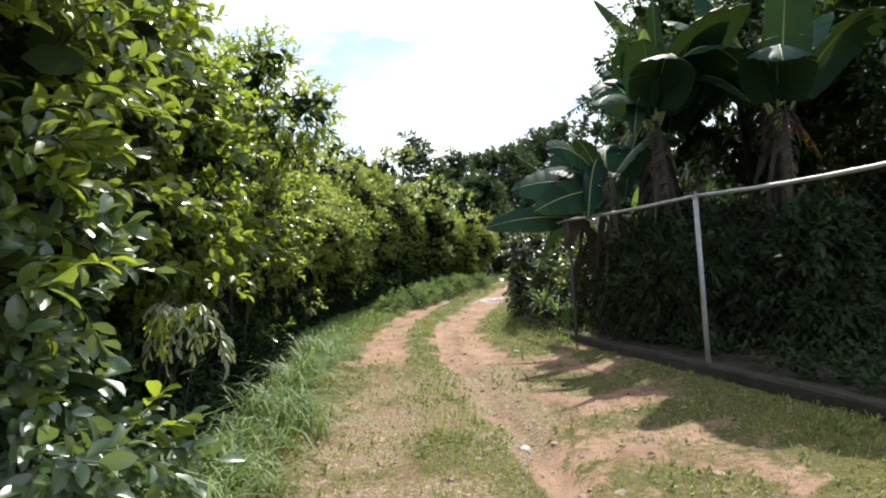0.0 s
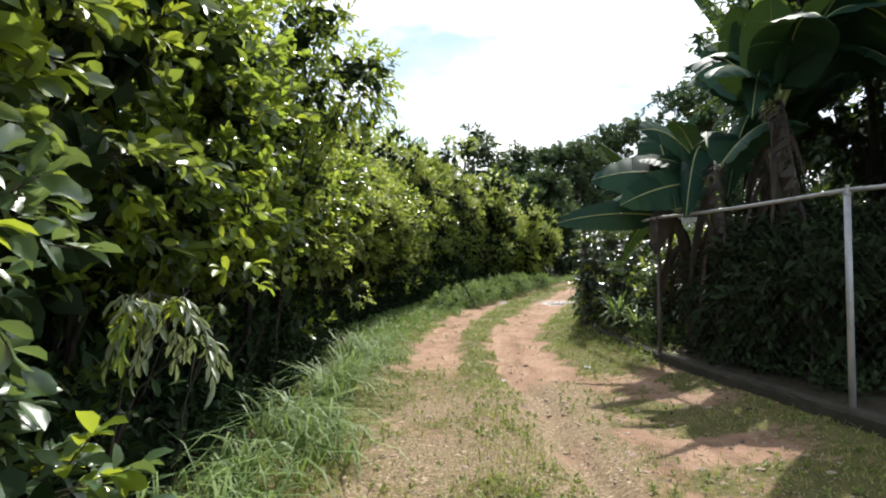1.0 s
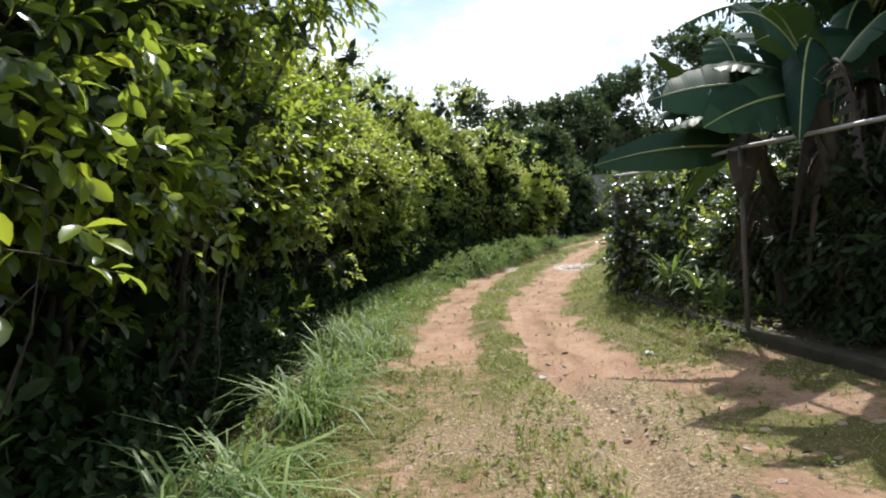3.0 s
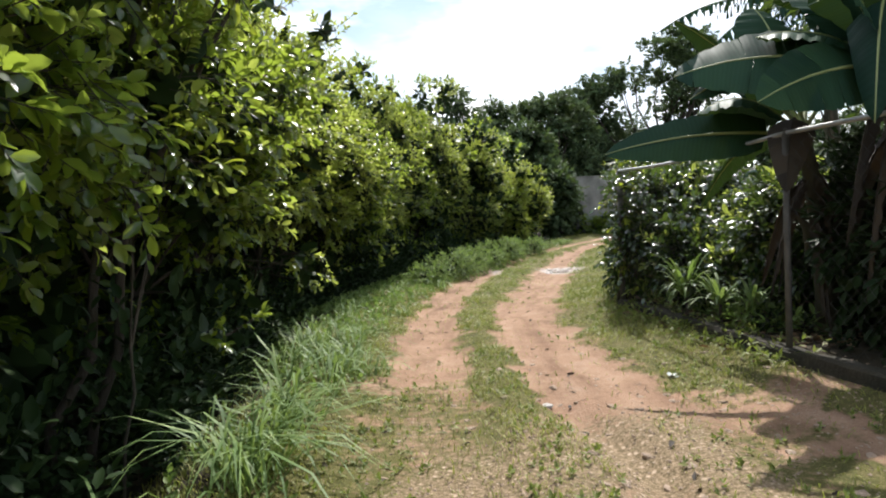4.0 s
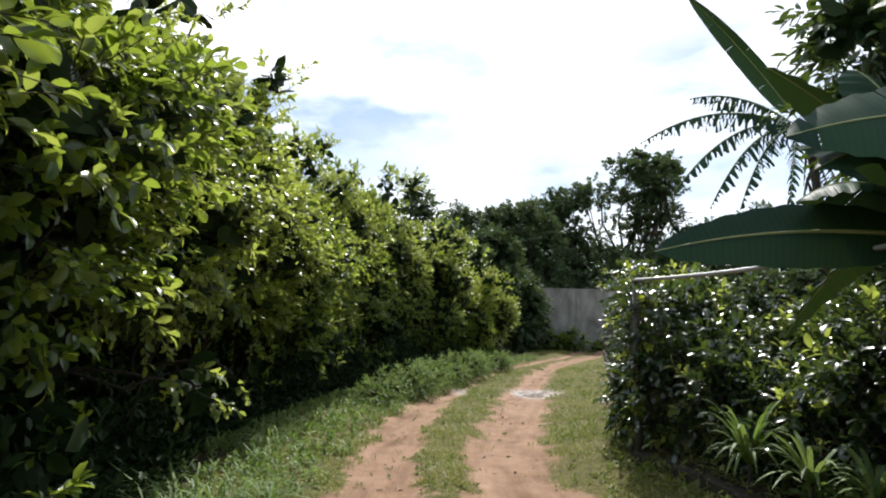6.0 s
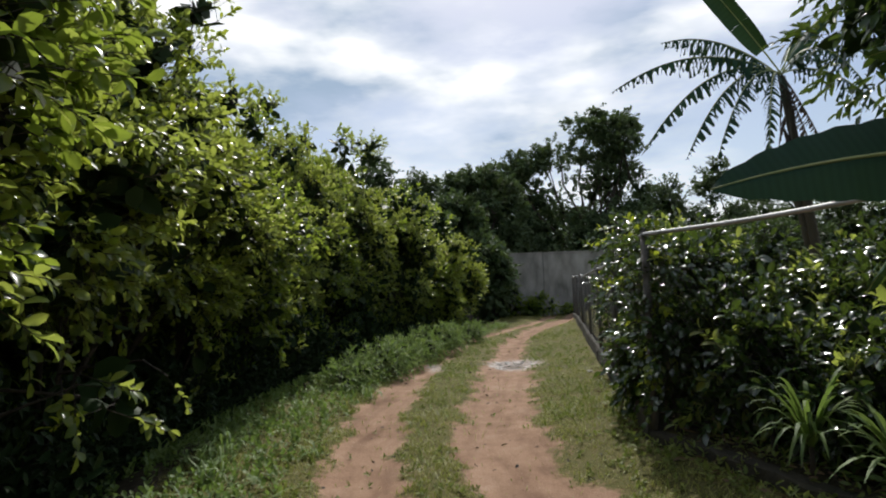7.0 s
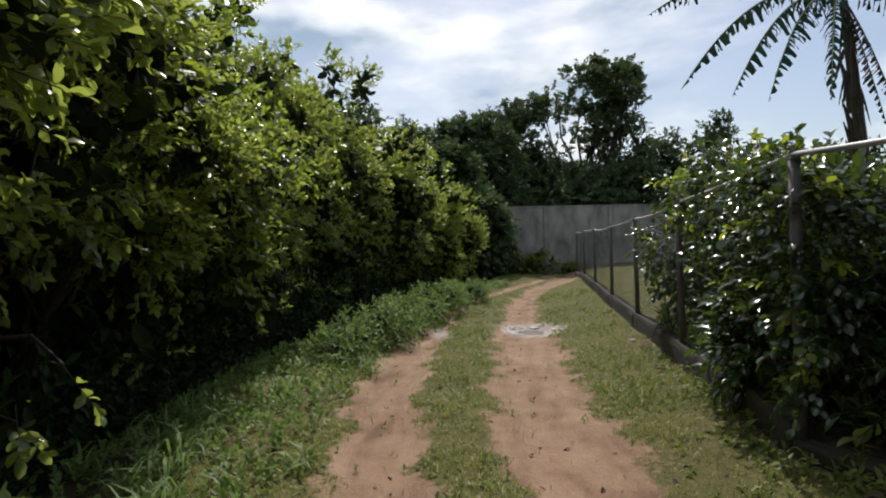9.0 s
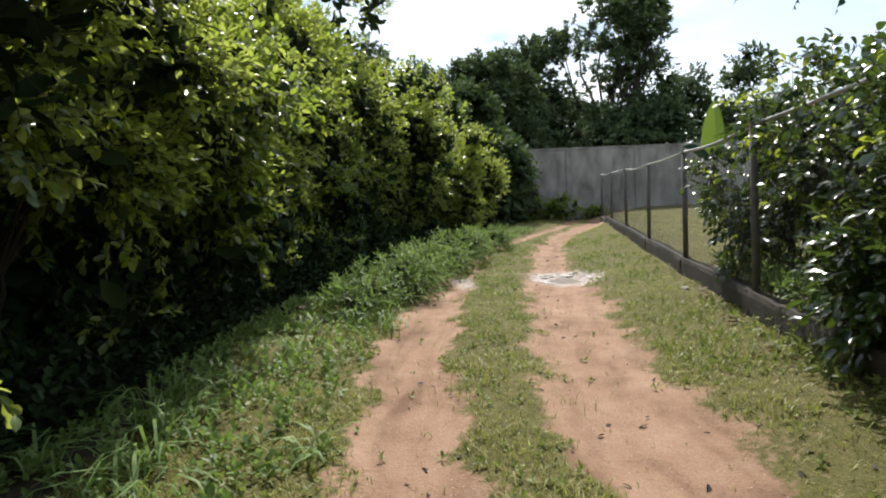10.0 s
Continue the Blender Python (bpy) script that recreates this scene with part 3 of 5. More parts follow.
for i, ((x, y), top) in enumerate(zip(POSTS, RAIL_Z)):
    g = float(ground_z(x - 0.1, y))
    lean = (0.02 * math.sin(i * 2.1), 0.02 * math.cos(i * 1.3))
    part("post", *tube([(x, y, g - 0.3), (x + lean[0] * 0.5, y + lean[1] * 0.5, 1.0), (x + lean[0], y + lean[1], top)], [0.028 if i < 4 else 0.042] * 3, 10), STEEL if i < 3 else RUSTED, fence)
    h = Heap()
    for k in range(4):
        h.add(*[(v, [f]) for v, f in [tube([(x + lean[0], y + lean[1], top - 0.04 + 0.022 * k), (x + lean[0], y + lean[1], top - 0.025 + 0.022 * k)], [(0.036 if i < 4 else 0.05) - 0.007 * k] * 2, 10, False)]][0])
    v, f, _ = h.all()
    part("post_cap", v, f, STEEL if i < 3 else RUSTED, fence)
    if i < len(POSTS) - 1:
        (x2, y2), top2 = POSTS[i + 1], RAIL_Z[i + 1]
        k = np.linspace(0, 1, 9)
        sag = -0.05 * np.sin(np.pi * k) * (1 if i % 2 else 0.4)
        rail = np.stack([x + (x2 - x) * k, y + (y2 - y) * k, top + (top2 - top) * k + sag], -1)
        part("top_rail", *tube(rail, [0.021] * 9, 8), STEEL, fence)
        g2 = float(ground_z(x2 - 0.1, y2))
        v, f = netting((x, y), (x2, y2), max(g, g2) + 0.12, min(top, top2) - 0.05, 0.066 if i < 4 else 0.062, 0.0013 if i < 4 else 0.002)
        part("wire_mesh", v, f.tolist(), WIRE, fence, smooth=False)
        part("footing", *wall_strip((x, y), (x2, y2), 0.085, 0.14 if i < 4 else 0.27, 14, 0.006, i), KERB, kerb_wall, smooth=False)

# ---- concrete wall at the bend ----
yard_wall = thing("boundary_wall", (9.0, 36.4, 0.4), "high weathered grey concrete boundary wall with pillars", "wall", kind="structure")
WX, WY = [3.4 + 3.07 * i for i in range(5)], [36.1 + 0.06 * i for i in range(5)]
for i in range(5):
    g = 0.2
    v, f = box(WX[i] - 0.13, WX[i] + 0.13, WY[i] - 0.16, WY[i] + 0.14, g, 3.42 - 0.02 * i)
    part("pillar", v, f, CONCRETE, yard_wall, smooth=False)
    if i < 4:
        for j in range(6):
            z0 = g + j * 0.525
            proud = 0.006 * (j % 2)
            v, f = box(WX[i] + 0.131, WX[i + 1] - 0.131, WY[i] - 0.035 - proud, WY[i] + 0.065 + proud, z0 + 0.001, z0 + 0.524)
            part("panel", v, f, CONCRETE, yard_wall, smooth=False)
        v, f = box(WX[i] + 0.135, WX[i + 1] - 0.135, WY[i] - 0.08, WY[i] + 0.11, g + 3.155, g + 3.215)
        part("coping", v, f, CONCRETE, yard_wall, smooth=False)

# ---- shrubs and trees ----


def crown(lobes, count, twig, per, length, width, fine, face=None, fresh=0.2, inner=900, inner_size=0.26, droop=0.25, tip=0.0, under=1.0):
    """Leaves and twigs on the outside of a cluster of lobes (x, y, z, radius), with a loose inside."""
    lobes = np.asarray(lobes, float)
    mid = lobes[:, :3].mean(0)
    w = lobes[:, 3] ** 2
    pick = rng.choice(len(lobes), count * 3, p=w / w.sum())
    d = unit(rng.normal(size=(count * 3, 3)))
    p = lobes[pick, :3] + d * lobes[pick, 3:4] * rng.uniform(0.55, 1.0, (count * 3, 1))
    way = unit(p - mid)
    good = (d * way).sum(1) > -0.35
    if face is not None:
        good &= ((d @ np.asarray(face)) > -0.35) | (rng.random(count * 3) < 0.22) | (d[:, 2] > 0.55)
    good &= (d[:, 2] > -0.2) | (rng.random(count * 3) < under)
    p, d, way = p[good][:count], d[good][:count], way[good][:count]
    ways = d * 0.8 + way * 0.35 + rng.normal(size=p.shape) * 0.35 + np.array([0, 0, 0.12])
    h = Heap()
    is_fresh = rng.random(len(p)) < fresh
    tips = []
    for flag, mat in ((False, 0), (True, 1)):
        s = is_fresh == flag
        if s.any():
            (v, f), a, b = sprays(p[s], ways[s], twig, per, length, width, fine, droop, tip)
            h.add(v, f, mat)
            tips.append((a, b))
    # inside leaves use the third material, darkened so crowns look shaded within
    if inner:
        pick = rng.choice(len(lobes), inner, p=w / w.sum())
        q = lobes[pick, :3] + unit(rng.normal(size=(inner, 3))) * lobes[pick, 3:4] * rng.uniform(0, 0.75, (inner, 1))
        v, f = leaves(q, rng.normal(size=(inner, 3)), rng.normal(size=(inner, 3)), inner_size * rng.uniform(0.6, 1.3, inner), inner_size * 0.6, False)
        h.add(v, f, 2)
    a, b = np.concatenate([t[0] for t in tips]), np.concatenate([t[1] for t in tips])
    return h.all(), wires(a - unit(b - a) * 0.12, b, 0.0035)


def plant(name, base, lobes, label, category, mats, count, twig, per, length, width, fine=True, stems=4, stem_r=0.035, face=None, fresh=0.2, inner=900, inner_size=0.26, droop=0.25, group="", tip=0.0, under=1.0):
    """A shrub or tree: forked stems, twigs and a leafy crown."""
    lobes = np.asarray(lobes, float)
    t = thing(name, base, label, category, group)
    b = np.array(base, float)
    n = min(len(lobes), stems * 4)
    pickn = rng.choice(len(lobes), n, replace=False)
    for q in range(stems):
        h = Heap()
        foot = b + np.array([rng.normal() * stem_r * 3, rng.normal() * stem_r * 3, -0.15])
        aims = lobes[pickn[q::stems], :3]
        fork = b * 0.55 + aims.mean(0) * 0.45
        fork[2] = b[2] + (aims[:, 2].mean() - b[2]) * 0.5
        k = np.linspace(0, 1, 5)[:, None]
        wob = rng.normal(size=(5, 3)) * stem_r * 1.2
        wob[0] = wob[-1] = 0
        v, f = tube(foot + (fork - foot) * k + wob, np.linspace(stem_r, stem_r * 0.7, 5), 7)
        h.add(v, [[p for p in f if len(p) == 4]])
        for aim in aims:
            mid = (fork + aim) / 2 + rng.normal(size=3) * stem_r * 3
            v, f = tube(np.array([fork - (fork - foot) * 0.04, (fork + mid) / 2, mid, aim]), [stem_r * 0.62, stem_r * 0.5, stem_r * 0.38, stem_r * 0.15], 6)
            h.add(v, [[p for p in f if len(p) == 4]])
        sv, sf, _ = h.all()
        part("trunk", sv, sf, BARK, t)
    (v, f, m), (tv, tf) = crown(lobes, count, twig, per, length, width, fine, face, fresh, inner, inner_size, droop, tip, under)
    tagged(part("brushwood", tv, tf.tolist(), BARK, t), kind="stuff")
    part("crown", v, f, mats, t, index=m)
    return t


def lump(cx, cy, z0, z1, rx, ry, n, r0, r1, taper=0.25):
    """Lobes scattered over an upright egg."""
    d = unit(rng.normal(size=(n, 3)))
    k = rng.uniform(0.45, 1.0, (n, 1)) ** 0.6
    zc, hz = (z0 + z1) / 2, (z1 - z0) / 2
    r = rng.uniform(r0, r1, n)
    p = d * k * np.array([rx, ry, max(hz - r1 * 0.6, 0.2)])
    lift = p[:, 2:3] / max(hz, 0.3)
    p[:, :2] *= 1 - taper * np.maximum(lift, 0) - 0.2 * np.maximum(-lift, 0)
    return np.concatenate([p + np.array([cx, cy, zc]), r[:, None]], 1)


# hedge along the lane: y, how far it reaches out, bottom, top, leaf kind
HEDGE = [
    (0.2, -1.4, 0.1, 5.2, "bright"), (2.2, -1.4, 0.3, 5.0, "bright"), (4.0, -1.55, 1.15, 4.9, "bright"), (5.8, -1.7, 1.25, 4.7, "big"),
    (7.6, -1.8, 1.2, 4.1, "mid"), (9.6, -2.0, 1.1, 3.9, "mid"), (11.6, -2.1, 1.25, 4.2, "yellow"), (13.7, -2.25, 1.3, 4.6, "yellow"),
    (15.9, -2.5, 1.15, 4.5, "yellow"), (18.0, -2.3, 0.9, 4.6, "mid"), (20.2, -1.9, 0.9, 5.3, "yellow"), (22.6, -1.5, 0.6, 5.4, "mid"),
    (25.0, -0.7, 0.4, 5.8, "yellow"), (27.4, 0.7, 0.3, 4.3, "yellow"), (29.6, 2.0, 0.3, 3.3, "lit"), (31.4, 2.7, 0.3, 3.4, "yellow"),
]
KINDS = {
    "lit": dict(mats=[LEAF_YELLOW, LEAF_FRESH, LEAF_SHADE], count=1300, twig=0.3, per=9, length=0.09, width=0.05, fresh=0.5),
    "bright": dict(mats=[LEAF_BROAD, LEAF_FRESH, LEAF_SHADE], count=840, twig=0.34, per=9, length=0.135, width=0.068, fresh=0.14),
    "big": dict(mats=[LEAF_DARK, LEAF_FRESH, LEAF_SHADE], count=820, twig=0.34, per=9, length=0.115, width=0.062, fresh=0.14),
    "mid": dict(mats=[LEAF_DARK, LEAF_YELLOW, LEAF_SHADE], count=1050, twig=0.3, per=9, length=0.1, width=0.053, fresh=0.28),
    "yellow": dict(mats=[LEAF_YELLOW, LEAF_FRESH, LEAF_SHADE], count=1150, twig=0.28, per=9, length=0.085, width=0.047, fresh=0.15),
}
LABELS = {
    "lit": "rounded bright yellow-green bush at the bend of the lane",
    "bright": "dense roadside shrub with large glossy mid-green leaves",
    "big": "dense roadside shrub with large glossy dark green leaves", "mid": "leafy dark green roadside tree overhanging the grass verge",
    "yellow": "dense roadside shrub with small yellowish green leaves",
}
for i, (y, face, z0, z1, kind) in enumerate(HEDGE):
    g = float(np.interp(y, [0, 12, 22, 32], [0, -0.2, -0.1, 0.15]))
    cx = face - 1.55
    lobes = lump(cx, y, g + z0, g + z1, 1.3, 1.35, 34, 0.2, 0.52)
    k = dict(KINDS[kind])
    shoots = lump(cx + 0.2, y, g + z1 - 0.7, g + z1 + 0.55, 1.0, 1.2, 8, 0.12, 0.24, 0.1)
    lobes = np.concatenate([lobes, shoots])
    if y > 9:
        lobes = np.concatenate([lobes, lump(cx + 0.6, y, g + 0.4, g + z0 + 0.5, 0.4, 1.2, 4, 0.07, 0.13, 0.0)])
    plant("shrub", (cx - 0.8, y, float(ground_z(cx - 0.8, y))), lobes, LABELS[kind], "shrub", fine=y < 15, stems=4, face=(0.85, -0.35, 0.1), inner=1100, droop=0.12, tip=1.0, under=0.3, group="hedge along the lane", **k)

# the bough that reaches out over the lane
plant("shrub", (-3.5, 8.2, float(ground_z(-3.5, 8.2))), np.array([(-2.3, 8.3, 3.6, 0.5), (-1.9, 8.5, 3.9, 0.4), (-1.65, 8.7, 3.95, 0.28), (-2.5, 8.0, 4.2, 0.5), (-2.2, 8.2, 4.55, 0.35)]),
      "slender roadside tree with a bough reaching over the lane", "tree", [LEAF_DARK, LEAF_FRESH, LEAF_SHADE], 260, 0.32, 9, 0.1, 0.045, True, 2, 0.04, None, 0.25, 120, group="hedge along the lane")

# rows added behind the hedge close the view and keep light out
for row in range(2):
    for i in range(12):
        y = -1.6 + 3.1 * i + row * 1.4
        x = float(np.interp(y, HEDGE_Y, HEDGE_X)) - 2.1 - 2.2 * row
        top = float(np.interp(y, [0, 8, 14, 20, 26, 32], [4.6, 4.0, 4.3, 5.2, 6.0, 5.2]))
        plant("backing_tree", (x, y, float(ground_z(x, y))), np.concatenate([lump(x, y, -0.1, top, 1.3, 1.9, 24, 0.5, 0.85), lump(x, y, -0.5, 1.3, 1.0, 1.8, 10, 0.4, 0.6)]), "dark thicket tree added as backing behind the roadside shrubs", "tree",
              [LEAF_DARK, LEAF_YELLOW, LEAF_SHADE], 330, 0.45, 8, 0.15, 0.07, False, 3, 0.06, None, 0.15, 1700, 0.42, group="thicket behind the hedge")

# the broad-leaved bush that the walk sets out beside
plant("broad_leaf_bush", (-2.3, 2.7, float(ground_z(-2.3, 2.7))), np.concatenate([lump(-2.2, 2.7, 0.0, 2.3, 0.5, 0.7, 22, 0.18, 0.34, 0.1), lump(-1.95, 2.75, 0.0, 1.3, 0.3, 0.6, 10, 0.15, 0.26, 0.0)]),
      "bushy shrub with large waxy pale-sheened oval leaves", "shrub", [LEAF_WAX, LEAF_FRESH, LEAF_SHADE], 420, 0.28, 8, 0.145, 0.072, True, 5, 0.02, (0.8, -0.5, 0.1), 0.1, 500, 0.24, 0.3, "hedge along the lane", 0.6, 0.6)

# a sapling with long hanging leaves at the hedge's foot
plant("sapling", (-2.1, 3.6, float(ground_z(-2.1, 3.6))), np.array([(-1.62, 3.8, 1.27, 0.1), (-1.5, 3.85, 1.15, 0.08), (-1.75, 3.7, 1.3, 0.1)]),
      "slender sapling with pale long drooping leaves beside the verge", "sapling", [LEAF_PALE, LEAF_FRESH, LEAF_SHADE], 30, 0.12, 8, 0.105, 0.026, True, 1, 0.014, None, 0.2, 0, droop=1.1)
for x, y, z in [(-1.72, 5.0, 1.38), (-2.15, 7.7, 1.75)]:
    plant("sapling", (x - 0.7, y, float(ground_z(x - 0.7, y))), np.array([(x - 0.1, y, z, 0.18), (x - 0.25, y + 0.2, z + 0.25, 0.18), (x - 0.3, y - 0.25, z - 0.1, 0.18)]),
          "young sapling with bright yellow-green leaves in the hedge", "sapling", [LEAF_FRESH, LEAF_DARK, LEAF_SHADE], 6, 0.2, 6, 0.11, 0.05, True, 1, 0.012, (1, -0.3, 0), 0.3, 0)

# far trees beyond the bend
def clustered(cx, cy, z0, z1, r, boughs, per):
    """Lobes gathered at the ends of boughs, with open sky between them."""
    out = []
    for _ in range(boughs):
        d = unit(rng.normal(size=3) + np.array([0, 0, 0.35]))
        c = np.array([cx, cy, (z0 + z1) / 2]) + d * np.array([r, r, (z1 - z0) / 2 - 0.9]) * rng.uniform(0.5, 1.0)
        for _ in range(per):
            out.append((*(c + rng.normal(size=3) * np.array([0.7, 0.7, 0.4])), rng.uniform(0.22, 0.5)))
    return np.array(out)


FAR = [
    (4.2, 43.0, 0.8, 9.6, 2.7, 1500), (13.4, 49.0, 3.0, 14.2, 5.2, 2500), (9.6, 46.5, 0.4, 7.4, 3.6, 1200), (14.5, 47.0, 0.4, 7.8, 3.4, 1100), (7.3, 50.5, 2.0, 11.9, 2.6, 900), (15.6, 50.0, 2.0, 12.0, 2.6, 800), (-2.2, 49.0, 1.0, 12.0, 3.0, 1100),
    (1.5, 50.0, 1.0, 10.4, 2.6, 900), (19.5, 52.0, 1.0, 10.2, 3.2, 900), (24.0, 51.0, 1.0, 11.4, 2.6, 900), (29.0, 54.0, 1.0, 9.6, 3.4, 800), (35.0, 55.0, 1.0, 10.0, 3.8, 800),
    (42.0, 57.0, 1.0, 10.5, 4.2, 700), (-8.0, 52.0, 1.0, 11.5, 3.8, 800), (-14.0, 50.0, 1.0, 10.5, 4.0, 600), (12.5, 56.0, 1.0, 9.5, 6.0, 800), (2.1, 37.8, 0.3, 6.6, 1.8, 1000), (0.0, 35.0, 0.3, 6.0, 2.0, 900), (3.6, 35.2, 0.3, 3.6, 0.8, 500), (18.2, 38.0, 0.2, 5.0, 2.0, 600), (22.0, 39.0, 0.2, 5.5, 2.2, 600), (26.5, 40.0, 0.2, 5.5, 2.6, 600), (32.0, 42.0, 0.2, 6.0, 3.0, 600), (38.5, 44.0, 0.2, 6.0, 3.4, 600),
]
for x, y, z0, z1, r, n in FAR:
    airy = z1 > 13
    lobes = np.concatenate([clustered(x + 0.6, y, 8.0, 15.3, 2.7, 17, 7), clustered(x - 4.0, y, 6.0, 12.6, 2.4, 11, 7), clustered(x - 1.0, y + 1, 2.5, 9.5, 4.2, 14, 7)]) if airy else lump(x, y, z0, z1, r, r, 40, r * 0.17, r * 0.34)
    plant("far_tree", (x, y, float(ground_z(x, y))), lobes, "broad dark green tree standing beyond the concrete wall", "tree",
          [LEAF_FAR, LEAF_FAR, LEAF_SHADE], n, 0.4 if airy else 0.6, 9, 0.24, 0.15, False, 6 if airy else 2, 0.17, None, 0.0, 60 if airy else 600, 0.5, group="far trees", under=0.35)

for x, h in [(4.6, 1.5), (5.5, 0.9), (6.1, 1.3), (7.4, 0.6)]:
    plant("wall_shrub", (x, 35.4, float(ground_z(x, 35.4))), lump(x, 35.4, 0.2, 0.35 + h, 0.4, 0.35, 9, 0.12, 0.26), "small dark shrub at the foot of the concrete wall", "shrub",
          [LEAF_DARK, LEAF_YELLOW, LEAF_SHADE], 110, 0.25, 8, 0.12, 0.06, False, 2, 0.012, None, 0.1, 80, 0.2, group="shrubs by the wall")

# tall shade trees inside the yard
for x, y, z0, z1, r in [(7.4, 13.4, 2.2, 8.6, 2.7), (9.6, 9.2, 2.2, 8.0, 2.8), (11.5, 14.5, 1.5, 8.6, 3.0)]:
    plant("shade_tree", (x, y, float(ground_z(x, y))), lump(x, y, z0, z1, r, r, 40, 0.6, 1.1), "tall dark green shade tree inside the fenced yard", "tree",
          [LEAF_GLOSSY, LEAF_GLOSSY, LEAF_SHADE], 1300, 0.5, 9, 0.2, 0.085, False, 2, 0.16, None, 0.0, 1500, 0.45, group="yard trees")

# yard shrubs behind the wire
YARD = [
    (2.6, 12.5, -0.1, 1.1, 0.3, 0.5, "coffee"), (2.35, 13.3, -0.1, 1.3, 0.3, 0.45, "coffee"), (2.2, 14.6, -0.1, 1.3, 0.25, 0.5, "coffee"),
    (3.5, 12.5, 0.0, 1.7, 0.5, 0.7, "coffee"), (2.5, 13.9, 0.1, 2.0, 0.45, 0.7, "coffee"), (3.8, 13.5, 0.15, 2.1, 0.7, 0.8, "coffee"), (3.1, 15.3, 0.2, 2.1, 0.45, 0.7, "coffee"), (3.6, 16.8, 0.2, 2.3, 0.5, 0.7, "coffee"), (3.85, 17.8, 0.7, 2.1, 0.35, 0.45, "coffee"),
    (3.75, 18.2, 0.2, 1.8, 0.5, 0.7, "coffee"), (3.9, 15.6, 0.1, 2.2, 0.7, 0.9, "coffee"), (4.2, 17.4, 0.2, 2.0, 0.6, 0.8, "coffee"), (4.3, 13.6, 0.1, 2.0, 0.8, 0.9, "coffee"),
    (3.5, 8.0, -0.1, 1.7, 0.4, 0.6, "shade"), (3.35, 9.2, -0.1, 1.9, 0.35, 0.6, "shade"), (3.3, 10.3, -0.1, 1.8, 0.35, 0.5, "shade"), (3.1, 11.4, 0.0, 1.7, 0.4, 0.5, "coffee"), (4.2, 8.8, -0.1, 2.1, 0.6, 0.7, "shade"), (4.0, 10.0, -0.1, 2.2, 0.6, 0.7, "shade"), (4.0, 11.3, -0.1, 2.2, 0.6, 0.7, "shade"), (4.6, 7.4, -0.1, 1.9, 0.6, 0.7, "shade"),
    (4.4, 10.6, 0.0, 1.7, 0.7, 0.9, "shade"), (5.6, 8.6, 0.0, 1.9, 0.9, 1.0, "shade"), (6.2, 10.8, 0.0, 2.3, 0.9, 1.0, "shade"), (7.0, 12.0, 0.0, 2.6, 1.2, 1.2, "shade"), (8.6, 10.4, 0.0, 2.6, 1.3, 1.2, "shade"), (10.2, 12.4, 0.0, 2.8, 1.5, 1.4, "shade"), (5.4, 12.6, 0.0, 2.4, 1.0, 1.2, "shade"), (5.6, 14.8, 0.0, 2.5, 1.0, 1.1, "shade"), (9.4, 7.4, 0.0, 2.4, 1.2, 1.2, "shade"), (12.0, 9.5, 0.0, 2.8, 1.5, 1.5, "shade"), (7.6, 8.0, 0.0, 1.9, 1.0, 1.1, "shade"),
]
for x, y, z0, z1, rx, ry, kind in YARD:
    g = float(ground_z(x, y))
    lobes = lump(x, y, g + z0, g + z1, rx, ry, 17, 0.16, 0.34, 0.1)
    if kind == "coffee":
        plant("garden_shrub", (x, y, g), lobes, "glossy dark green garden shrub pressed against the wire fence", "shrub", [LEAF_GLOSSY, LEAF_YELLOW, LEAF_SHADE], 215, 0.28, 9, 0.125, 0.06, True, 4, 0.02, (-0.8, -0.5, 0.2), 0.13, 200, 0.2, 0.15, "garden shrubs")
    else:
        # all three materials near-black: the yard's shade is in the leaf colour
        plant("garden_shrub", (x, y, g), lobes, "garden shrub under the yard trees, the shade put into its dark leaf colour", "shrub", [LEAF_SHADE, LEAF_SHADE, LEAF_SHADE], 300, 0.3, 8, 0.14, 0.06, False, 3, 0.025, (-0.8, -0.6, 0), 0.0, 420, 0.25, 0.3, "garden shrubs")

# broad-leaved vines climbing the wire
for lobes, n in [([(2.0, 14.7, 1.9, 0.25), (2.2, 15.4, 2.1, 0.3), (2.35, 16.0, 1.7, 0.3), (2.5, 16.6, 2.2, 0.35), (2.75, 17.2, 2.0, 0.3), (2.3, 15.6, 1.3, 0.3)], 90), ([(1.75, 13.9, 1.6, 0.22), (1.8, 13.75, 1.0, 0.22), (1.85, 14.3, 1.9, 0.25), (1.78, 13.7, 0.5, 0.2), (1.66, 13.62, 1.3, 0.16), (1.64, 13.6, 0.8, 0.16), (1.68, 13.65, 1.75, 0.16)], 110), ([(3.0, 18.2, 1.2, 0.3), (3.1, 18.7, 1.5, 0.3), (2.9, 17.8, 0.8, 0.3)], 60)]:
    x, y = lobes[0][0] + 0.25, lobes[0][1]
    plant("fence_vine", (x, y, float(ground_z(x, y))), np.array(lobes) + np.array([0.13, 0, 0, 0]), "broad-leaved green vine climbing the wire fence", "vine", [LEAF_GLOSSY, LEAF_FRESH, LEAF_SHADE], n * 5 // 3, 0.28, 8, 0.085, 0.055, True, 1, 0.012, (-0.9, -0.4, 0.1), 0.14, 20, 0.15, 0.35, "fence vines")

# ---- banana plants ----


def bezier(a, b, c, n):
    k = np.linspace(0, 1, n)[:, None]
    return a * (1 - k) ** 2 + 2 * b * k * (1 - k) + c * k * k


